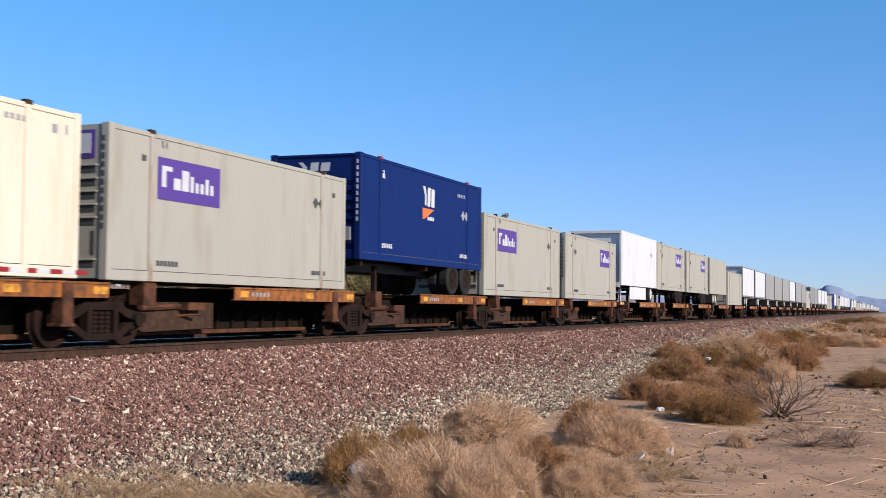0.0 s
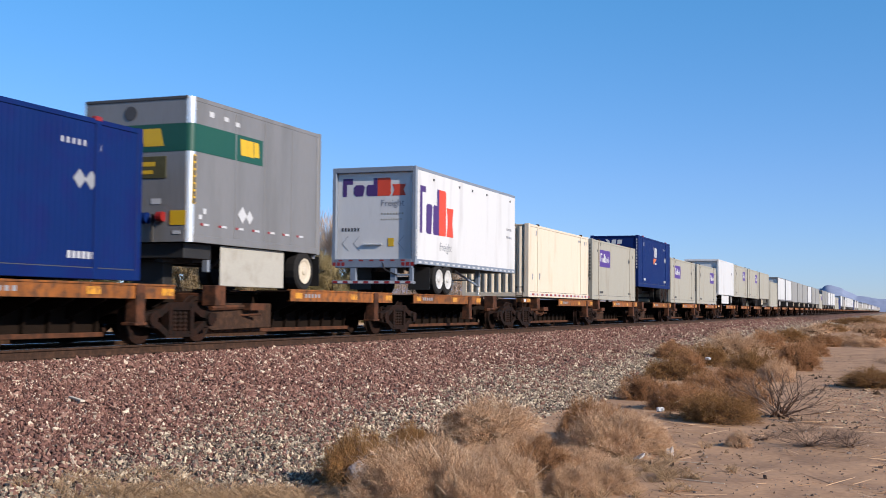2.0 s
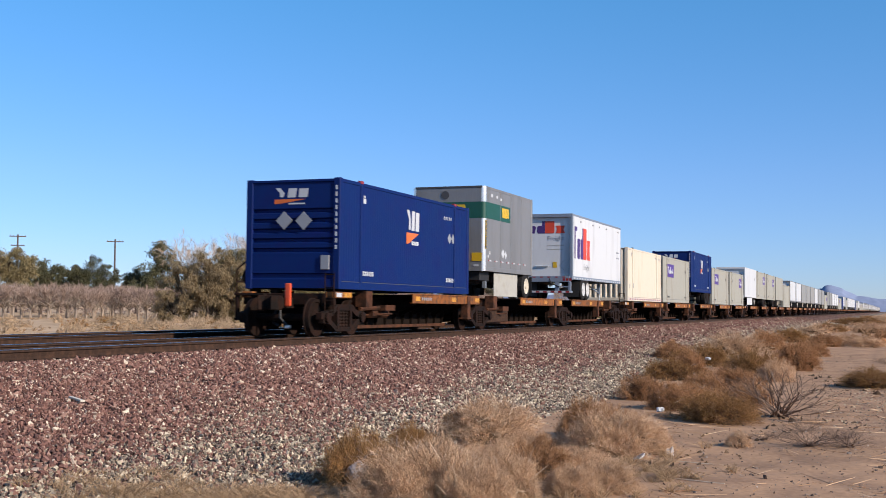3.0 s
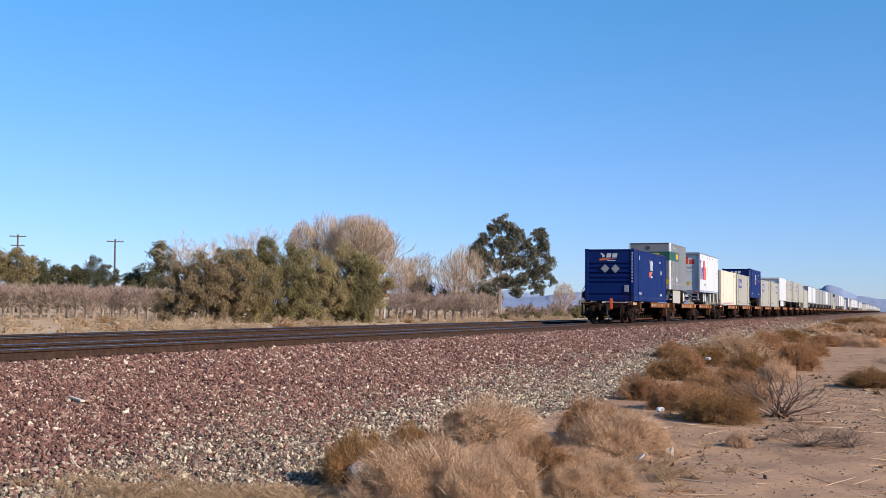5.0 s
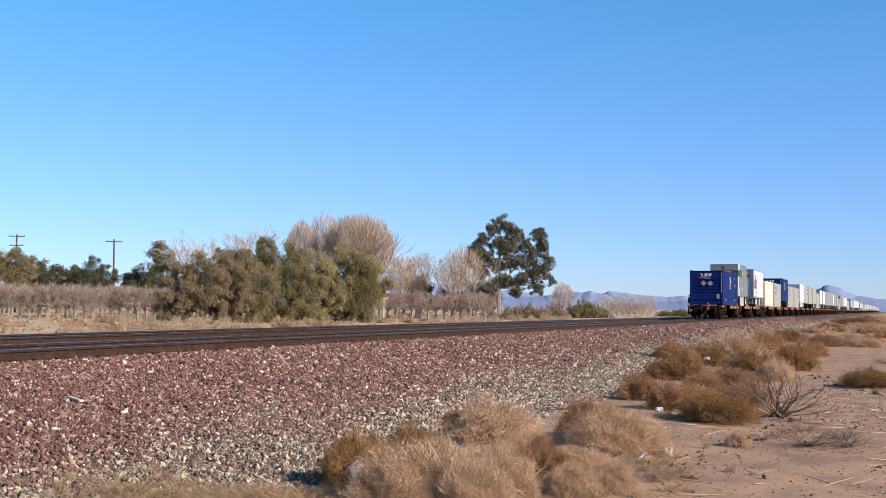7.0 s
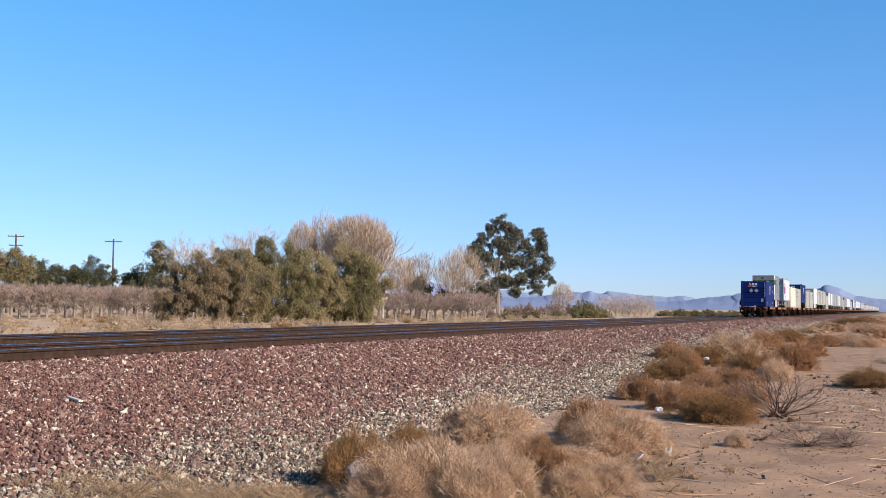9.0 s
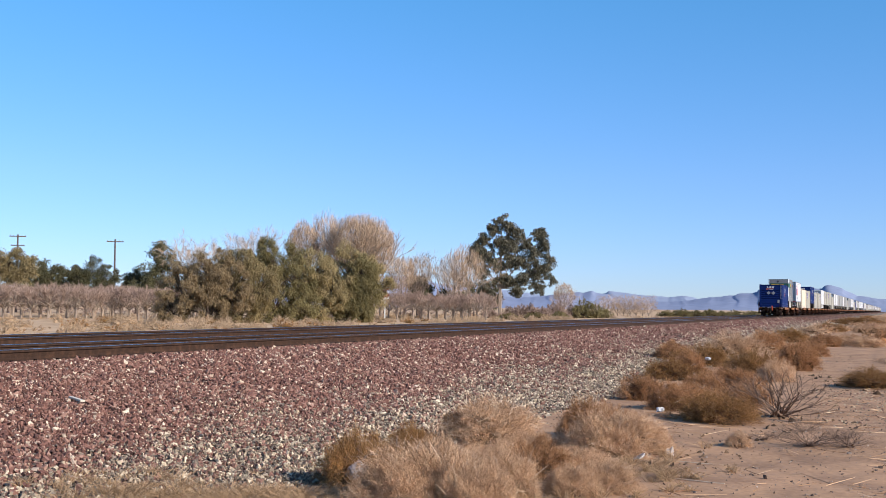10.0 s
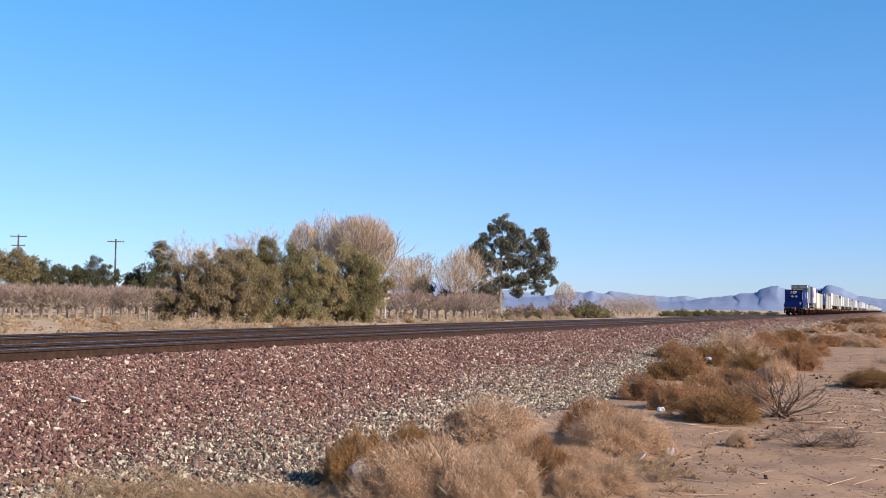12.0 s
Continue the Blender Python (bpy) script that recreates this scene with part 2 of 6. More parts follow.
LEAFDARK = leafy(mat("deep_feathery_green", (0.2012, 0.1725, 0.0828), 0.8, vary=0.35, scale=0.5, fine=6, bump=0, each=0.12, spec=0.1), 0.3)
LEAFDRY = leafy(mat("greyish_dry_feathery_green", (0.3105, 0.2357, 0.138), 0.85, vary=0.3, scale=0.5, fine=6, bump=0, each=0.12, spec=0.1), 0.35)
GUM = leafy(mat("gum_leaf", (0.125, 0.115, 0.075), 0.5, vary=0.4, scale=0.6, fine=6, bump=0, each=0.1, spec=0.4), 0.25)
PINE = leafy(mat("dark_green_leaf", (0.0894, 0.086, 0.0447), 0.7, vary=0.3, scale=0.5, fine=6, bump=0, each=0.15, spec=0.2), 0.2)
BARE = mat("bare_twigs_tan", (0.42, 0.315, 0.225), 0.85, vary=0.2, bump=0, each=0.08, spec=0.15)
ORCHARD = mat("bare_twigs_mauve", (0.2958, 0.2167, 0.1754), 0.85, vary=0.2, bump=0, each=0.12, spec=0.15)
PALEBRUSH = leafy(mat("pale_dry_brush", (0.45, 0.33, 0.215), 0.85, vary=0.2, scale=2.2, fine=30, bump=0, each=0.15, spec=0.1), 0.2)
PALESTALK = mat("pale_stalk", (0.5332, 0.43, 0.3268), 0.8, vary=0.15, bump=0, spec=0.15)
DRYGRASS = leafy(mat("dry_grass", (0.4128, 0.2821, 0.1686), 0.85, vary=0.25, scale=0.2, fine=5, bump=0, spec=0.15), 0.3)
SOIL = mat("dark_debris", (0.1101, 0.0757, 0.0516), 0.95, vary=0.3, scale=4, fine=20, bump=0.2, spec=0.1)
# distance haze is mixed into both hill colours, bluer and paler
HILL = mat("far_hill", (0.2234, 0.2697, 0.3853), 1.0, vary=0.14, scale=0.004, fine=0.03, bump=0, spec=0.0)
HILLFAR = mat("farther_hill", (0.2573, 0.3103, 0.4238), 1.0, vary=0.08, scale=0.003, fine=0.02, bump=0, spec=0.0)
GLASSY = mat("white_plastic", (0.5504, 0.5504, 0.5366), 0.35, vary=0.08)
PLASTIC = mat("pale_film", (0.4128, 0.3715, 0.3509), 0.5, vary=0.15, bump=0.3)
POLE = mat("weathered_pole", (0.0894, 0.0688, 0.0585), 0.9, vary=0.2, stretch=(1, 1, 0.1), fine=20)


# ---- mesh helpers ----
def box(bm, x0, x1, y0, y1, z0, z1):
    v = [bm.verts.new(p) for p in ((x0, y0, z0), (x1, y0, z0), (x1, y1, z0), (x0, y1, z0),
                                   (x0, y0, z1), (x1, y0, z1), (x1, y1, z1), (x0, y1, z1))]
    for f in ((3, 2, 1, 0), (4, 5, 6, 7), (0, 1, 5, 4), (1, 2, 6, 5), (2, 3, 7, 6), (3, 0, 4, 7)):
        bm.faces.new([v[i] for i in f])
    return v


def boxes(*dims):
    bm = bmesh.new()
    for d in dims:
        box(bm, *d)
    return bm


def bevelled(bm, w=0.012, seg=1):
    bmesh.ops.bevel(bm, geom=list(bm.edges), offset=w, segments=seg, affect="EDGES", profile=0.6)
    return bm


def prism(bm, outline, axis, a, b):
    """A closed outline of (u, v) pairs drawn out from a to b along the axis 'x', 'y' or 'z'."""
    def at(p, w):
        return {"x": (w, p[0], p[1]), "y": (p[0], w, p[1]), "z": (p[0], p[1], w)}[axis]
    lo, hi = [bm.verts.new(at(p, a)) for p in outline], [bm.verts.new(at(p, b)) for p in outline]
    k = len(outline)
    bm.faces.new(lo[::-1])
    bm.faces.new(hi)
    for i in range(k):
        bm.faces.new((lo[i], lo[(i + 1) % k], hi[(i + 1) % k], hi[i]))
    bmesh.ops.recalc_face_normals(bm, faces=bm.faces)
    return bm


def ring(bm, profile, seg, axis_at=(0, 0, 0)):
    """Turns a profile of (x along the axle, radius) about the x axis."""
    rows = []
    for x, r in profile:
        rows.append([bm.verts.new((axis_at[0] + x, axis_at[1] + r * math.cos(2 * math.pi * i / seg),
                                   axis_at[2] + r * math.sin(2 * math.pi * i / seg))) for i in range(seg)])
    for a, b in zip(rows, rows[1:]):
        for i in range(seg):
            bm.faces.new((a[i], a[(i + 1) % seg], b[(i + 1) % seg], b[i]))
    bm.faces.new(rows[0][::-1])
    bm.faces.new(rows[-1])
    bmesh.ops.recalc_face_normals(bm, faces=bm.faces)
    return bm


def rod(bm, a, b, r, seg=6):
    """A round bar from a to b."""
    a, b = Vector(a), Vector(b)
    q = (b - a).to_track_quat("Z", "Y")
    rows = [[bm.verts.new(e + q @ Vector((r * math.cos(2 * math.pi * i / seg), r * math.sin(2 * math.pi * i / seg), 0)))
             for i in range(seg)] for e in (a, b)]
    for i in range(seg):
        bm.faces.new((rows[0][i], rows[0][(i + 1) % seg], rows[1][(i + 1) % seg], rows[1][i]))
    bm.faces.new(rows[0][::-1])
    bm.faces.new(rows[1])
    return bm


def part(name, bm, material, parent=None, label=""):
    me = bpy.data.meshes.new(name)
    if isinstance(bm, bmesh.types.BMesh):
        bm.to_mesh(me)
        bm.free()
    else:
        me.from_pydata(*bm)
        me.update()
    me.materials.append(material)
    ob = new(name, me)
    ob.parent = parent
    if label:
        ob["label"] = label
    return ob


def again(ob, parent, m):
    """One more piece on the same mesh."""
    o = new(ob.name.split(".")[0], ob.data)
    o.parent, o.matrix_local = parent, m
    if "label" in ob:
        o["label"] = ob["label"]
    return o


def thing(name, label, category, group="", kind=""):
    return tagged(new(name), label, category, group, kind)


def side_shape(outlines, x, thick=0.004):
    """Flat marks on a side wall: outlines of (y, z)."""
    bm = bmesh.new()
    for o in outlines:
        prism(bm, o, "x", x, x + thick)
    return bm


def end_shape(outlines, y, thick=0.004):
    """Flat marks on an end wall: outlines of (x, z)."""
    bm = bmesh.new()
    for o in outlines:
        prism(bm, o, "y", y - thick, y)
    return bm


def quad(a0, a1, z0, z1, lean=0.0):
    return [(a0, z0), (a1, z0), (a1 + lean, z1), (a0 + lean, z1)]


def diamond(a, z, r):
    return [(a, z - r), (a + r, z), (a, z + r), (a - r, z)]


def bars(a0, z0, count, w, h, gap, upright=False, seed=3):
    """Unreadable figures as plain bars in a row or a column."""
    out = []
    for i in range(count):
        if upright:
            out.append(quad(a0, a0 + w, z0 - i * (h + gap) - h, z0 - i * (h + gap)))
        else:
            out.append(quad(a0 + i * (w + gap), a0 + i * (w + gap) + w, z0, z0 + h))
    return out


def lettered(body, size, m, material, parent, label=""):
    """A readable word as a flat mesh."""
    cu = bpy.data.curves.new("word", "FONT")
    cu.body, cu.size, cu.extrude, cu.resolution_u = body, size, 0.002, 3
    ob = new("word", cu)
    bpy.context.view_layer.update()
    me = bpy.data.meshes.new_from_object(ob.evaluated_get(bpy.context.evaluated_depsgraph_get()))
    bpy.data.objects.remove(ob)
    bpy.data.curves.remove(cu)
    me.materials.clear()
    me.materials.append(material)
    o = new("word", me)
    o.parent, o.matrix_local = parent, m
    if label:
        o["label"] = label
    return o


# ---- ground ----
def grid_lines(cuts):
    """Coordinates in stretches: (from, to, step) one after another."""
    out = []
    for a, b, step in cuts:
        out += list(np.arange(a, b, step))
    return np.array(out + [cuts[-1][1]])


def verge(x, y):
    """Height of the sandy ground."""
    z = 0.035 * noise.noise((x * 0.35, y * 0.35, 0)) + 0.018 * noise.noise((x * 1.7, y * 1.7, 3)) + 0.012 * noise.noise((x * 5, y * 5, 5))
    near = max(0.0, 1 - max(0, y - 40) / 60) if y > 0 else 1
    z *= near
    for rut in (0.35, 2.1):
        u = x - (rut - 0.06 * y + 0.5 * math.sin(y * 0.13))
        z += (0.012 * math.exp(-((abs(u) - 0.27) / 0.12) ** 2) - 0.016 * math.exp(-(u / 0.18) ** 2)) * near * (0.5 + noise.noise((x, y * 0.8, 9)))
    if x < -15:
        z += 0.2 * min(1, (-15 - x) / 6) + 0.12 * min(1, max(0, -22 - x) / 10) * noise.noise((x * 0.12, y * 0.08, 8))
    return z


def ground():
    xs = grid_lines([(-4200, -700, 500), (-700, -120, 60), (-120, -22, 4), (-22, -7, 1), (-7, 3.5, 0.12), (3.5, 20, 1.5), (20, 200, 30), (200, 4200, 500)])
    ys = grid_lines([(-400, -20, 60), (-20, 6, 2), (6, 22, 0.13), (22, 46, 0.4), (46, 140, 3), (140, 700, 40), (700, 4700, 500)])
    verts = [(x, y, verge(x, y)) for y in ys for x in xs]
    k = len(xs)
    faces = [(j * k + i, j * k + i + 1, (j + 1) * k + i + 1, (j + 1) * k + i) for j in range(len(ys) - 1) for i in range(k - 1)]
    ob = part("ground", (verts, [], faces), SAND)
    ob.data.materials.append(FIELD)
    for p in ob.data.polygons:
        p.use_smooth = True
        p.material_index = 1 if p.center.x < -21 else 0
    tagged(ob, "pale brown desert sand with pebbles and tyre ruts", "ground", kind="structure")


BED_X = np.array([-22.5, -21.3, -18.7, -18.4, -11.4, -10.8, -7.2, -6.0, -4.9])
BED_Z = np.array([0.05, 0.20, 0.72, 0.735, 0.735, 0.70, 0.20, 0.07, -0.06])
TRACK_NEAR, TRACK_FAR, RAIL_TOP = -12.75, -17.05, 0.92


def bed_z(x, y):
    """Height of the ballast, with shallow waves on its slope."""
    return float(np.interp(x, BED_X, BED_Z)) + (0.03 * noise.noise((x * 0.7, y * 0.5, 4)) if x > -11.2 else 0.0)


def ballast_bed():
    ys = grid_lines([(-60, 6, 6), (6, 60, 0.6), (60, 200, 10), (200, 1900, 100)])
    fine_x = np.concatenate([BED_X[:4], np.linspace(-18, -11.5, 8), np.linspace(-11.4, -4.9, 30)])
    k = len(fine_x)
    verts = [(x, y, bed_z(x, y)) for y in ys for x in fine_x]
    faces = [(j * k + i, j * k + i + 1, (j + 1) * k + i + 1, (j + 1) * k + i) for j in range(len(ys) - 1) for i in range(k - 1)]
    tagged(part("ballast_bed", (verts, [], faces), BED), "sloping bed of pinkish brown track ballast", "ballast", kind="structure")


CHIP = np.array([(-1.1, -0.9, -0.2), (1.1, -0.9, 0.2), (1.0, 1.0, -0.2), (-1.0, 1.0, 0.2), (0.2, 0.1, -1.1), (-0.2, -0.1, 1.1)], float)
CHIP_F = np.array([(0, 1, 5), (1, 2, 5), (2, 3, 5), (3, 0, 5), (1, 0, 4), (2, 1, 4), (3, 2, 4), (0, 3, 4)])
CHUNK = np.array([(x, y, z) for z in (-0.8, 0.8) for x, y in ((-0.85, -0.85), (0.85, -0.85), (0.85, 0.85), (-0.85, 0.85))], float)
CHUNK_F = np.array([(0, 2, 1), (0, 3, 2), (4, 5, 6), (4, 6, 7), (0, 1, 5), (0, 5, 4), (1, 2, 6), (1, 6, 5), (2, 3, 7), (2, 7, 6), (3, 0, 4), (3, 4, 7)])


def chips(base, tris, at, size, flat, rng):
    n, k = len(at), len(base)
    shape = base[None] * rng.uniform(0.62, 1.12, (n, k, 3)) * rng.uniform(0.65, 1.4, (n, 1, 3)) * np.array([1, 1, flat])
    q = rng.normal(size=(n, 4))
    q /= np.linalg.norm(q, axis=1, keepdims=True)
    w, x, y, z = q.T
    rot = np.stack([1 - 2 * (y * y + z * z), 2 * (x * y - z * w), 2 * (x * z + y * w), 2 * (x * y + z * w), 1 - 2 * (x * x + z * z),
                    2 * (y * z - x * w), 2 * (x * z - y * w), 2 * (y * z + x * w), 1 - 2 * (x * x + y * y)], 1).reshape(n, 3, 3)
    v = np.einsum("nij,nkj->nki", rot, shape) * size[:, None, None] + at[:, None, :]
    return v.reshape(-1, 3), (tris[None] + k * np.arange(n)[:, None, None]).reshape(-1, 3)


def stones(name, material, at, size, label, category, flat=0.75, seed=1, blocky=0.0):
    """Many broken stones in one mesh: at is an array of places, size one of half widths; blocky up to that y."""
    rng = np.random.default_rng(seed)
    near = at[:, 1] < blocky
    v1, f1 = chips(CHUNK, CHUNK_F, at[near], size[near], flat, rng)
    v2, f2 = chips(CHIP, CHIP_F, at[~near], size[~near], flat, rng)
    ob = part(name, (np.concatenate([v1, v2]).tolist(), [], np.concatenate([f1, f2 + len(v1)]).tolist()), material)
    return tagged(ob, label, category, kind="stuff")


def ballast_stones():
    rng = np.random.default_rng(11)
    at, size = [], []
    for y0, y1, per, s in ((6.5, 14, 1450, 0.0165), (14, 24, 800, 0.0205), (24, 42, 360, 0.0225), (42, 85, 90, 0.030), (85, 150, 24, 0.045)):
        n = int((y1 - y0) * 6.7 * per)
        x, y = rng.uniform(-11.6, -4.7, n), rng.uniform(y0, y1, n)
        keep = (y > -x * 1.08 - 0.9) & (x < -4.7 - 0.6 * rng.random(n) ** 2)
        x, y = x[keep], y[keep]
        z = np.array([max(bed_z(a, b), verge(a, b)) for a, b in zip(x, y)])
        at.append(np.stack([x, y, z + rng.uniform(-0.012, 0.032, len(x))], 1))
        size.append(s * np.minimum(rng.lognormal(0, 0.32, len(x)), 1.9))
    at, size = np.concatenate(at), np.concatenate(size)
    wave = np.array([noise.noise((a * 0.9, b * 0.35, 2)) + 0.5 * noise.noise((a * 2.5, b * 1.2, 6)) for a, b, _ in at])
    grey = at[:, 0] + wave * 1.2 + rng.normal(0, 0.75, len(at)) > -6.25 - np.minimum(0.036 * at[:, 1], 1.9)
    stones("ballast_stones", PINK, at[~grey], size[~grey], "broken pinkish brown ballast stones", "ballast", seed=2, blocky=8.5)
    stones("gravel_apron", GREY, at[grey], size[grey] * 0.92, "pale grey and cream gravel at the foot of the ballast", "gravel", seed=3, blocky=8.5)
    n = 7500
    x, y = rng.uniform(-5.2, 3.0, n), 7.5 + 40 * rng.random(n) ** 1.7
    p = np.array([(a, b, verge(a, b) + 0.002) for a, b in zip(x, y)])
    stones("pebbles", PEBBLE, p, rng.lognormal(math.log(0.008), 0.45, n), "small scattered pebbles on the sand", "pebbles", seed=4)
    n = 2600
    x, y = rng.normal(0.2, 0.9, n), rng.uniform(17, 27, n)
    p = np.array([(a, b, verge(a, b) + 0.004) for a, b in zip(x, y)])
    stones("gravel_patch", GREY, p, rng.lognormal(math.log(0.009), 0.4, n), "patch of pale gravel on the sand", "gravel", seed=5)


def tracks():
    half = [(-0.075, 0), (0.075, 0), (0.075, 0.012), (0.02, 0.03), (0.012, 0.06), (0.012, 0.125), (0.036, 0.14), (0.036, 0.168)]
    prof = half + [(-x, z) for x, z in half[:1:-1]]
    for centre, which in ((TRACK_NEAR, "near"), (TRACK_FAR, "far")):
        for s in (-0.755, 0.755):
            rail = part("rail", prism(bmesh.new(), [(u, v) for u, v in prof], "y", -60, 1850), RUST)
            rail.location = (centre + s, 0, RAIL_TOP - 0.180)
            top = part("running_surface", bevelled(boxes((-0.034, 0.034, -60, 1850, 0.168, 0.180)), 0.004), SHINE, rail, "polished steel running surface")
            tagged(rail, "rusty brown steel rail with a polished top", "rail", "rails of the double track", kind="structure")
        rng = random.Random(5)
        bm = bmesh.new()
        y = 4.0
        while y < 120:
            j = rng.uniform(-0.03, 0.03)
            box(bm, centre - 1.3 + j, centre + 1.3 + j, y - 0.11, y + 0.11, 0.62, RAIL_TOP - 0.184)
            y += 0.5
        tagged(part("sleepers", bm, TIE), "dark timber sleepers sunk in ballast", "sleepers", kind="stuff")
    bm = bmesh.new()
    y = 8.0
    while y < 70:
        for s in (-0.755, 0.755):
            for side in (-0.1, 0.1):
                box(bm, TRACK_NEAR + s + side - 0.014, TRACK_NEAR + s + side + 0.014, y - 0.02, y + 0.02, RAIL_TOP - 0.186, RAIL_TOP - 0.150)
        y += 0.5
    tagged(part("rail_spikes", bm, GRIME), "rusty spikes along the rail foot", "spikes", kind="stuff")


ground()
ballast_bed()
ballast_stones()
tracks()


# ---- the train ----
SPEED, CENTRE = 15.898, -12.75
WHEEL_R = 0.42
MOVING, SPINNING = [], []


def bogie(parent, y):
    bg = part("bogie", bevelled(boxes((-0.95, 0.95, -0.17, 0.17, 0.38, 0.66)), 0.03), GRIME, parent)
    bg.location.y = y
    top_bar = [(-1.15, 0.38), (-1.15, 0.52), (-0.62, 0.60), (-0.42, 0.72), (0.42, 0.72), (0.62, 0.60), (1.15, 0.52), (1.15, 0.38), (0.62, 0.46), (0.38, 0.58), (-0.38, 0.58), (-0.62, 0.46)]
    low_bar = [(-1.05, 0.30), (-0.72, 0.27), (-0.42, 0.11), (0.42, 0.11), (0.72, 0.27), (1.05, 0.30), (1.05, 0.39), (0.68, 0.38), (0.36, 0.21), (-0.36, 0.21), (-0.68, 0.38), (-1.05, 0.39)]
    bm = prism(prism(bmesh.new(), top_bar, "x", -0.07, 0.07), low_bar, "x", -0.07, 0.07)
    for e in (-0.89, 0.89):
        rod(bm, (-0.13, e, WHEEL_R), (0.13, e, WHEEL_R), 0.115, 10)
    for e in (-0.33, 0.33):
        box(bm, -0.08, 0.08, e - 0.055, e + 0.055, 0.16, 0.66)
    first = part("side_frame", bm, GRIME, bg)
    first.location.x = -0.99
    again(first, bg, pose(0.99, 0, 0))
    bellows = [(0.20 + k * 0.036, 0.068 if k % 2 else 0.05) for k in range(11)]
    bm = ring(bmesh.new(), bellows, 8)
    for v in bm.verts:
        v.co = (v.co.z, v.co.y, v.co.x)
    spring = part("spring", bm, GRIME, bg)
    spring.location = (1.0, -0.16, 0)
    for m in (pose(1.0, 0.0, 0), pose(1.0, 0.16, 0), pose(-1.0, -0.16, 0), pose(-1.0, 0.0, 0), pose(-1.0, 0.16, 0)):
        again(spring, bg, m)
    bm = bmesh.new()
    rod(bm, (-0.9, 0, 0), (0.9, 0, 0), 0.08, 10)
    for s in (-1, 1):
        prof = [(-0.07, 0.44), (-0.045, 0.445), (-0.03, 0.421), (0.065, 0.415), (0.065, 0.35), (0.035, 0.33), (0.025, 0.16), (0.075, 0.13), (0.085, 0.09)]
        ring(bm, [(s * (0.75 + a), r) for a, r in prof], 28)
    ws = part("wheelset", bm, GRIME, bg)
    ws.location = (0, -0.89, WHEEL_R)
    rim = part("tread", ring(bmesh.new(), [(-0.012, 0.34), (-0.012, 0.424), (0.012, 0.424), (0.012, 0.34)], 28), SHINE, ws, "polished wheel tread")
    rim.location.x = 0.69
    ws2 = again(ws, bg, pose(0, 0.89, WHEEL_R))
    again(rim, ws2, pose(0.69, 0, 0))
    return bg


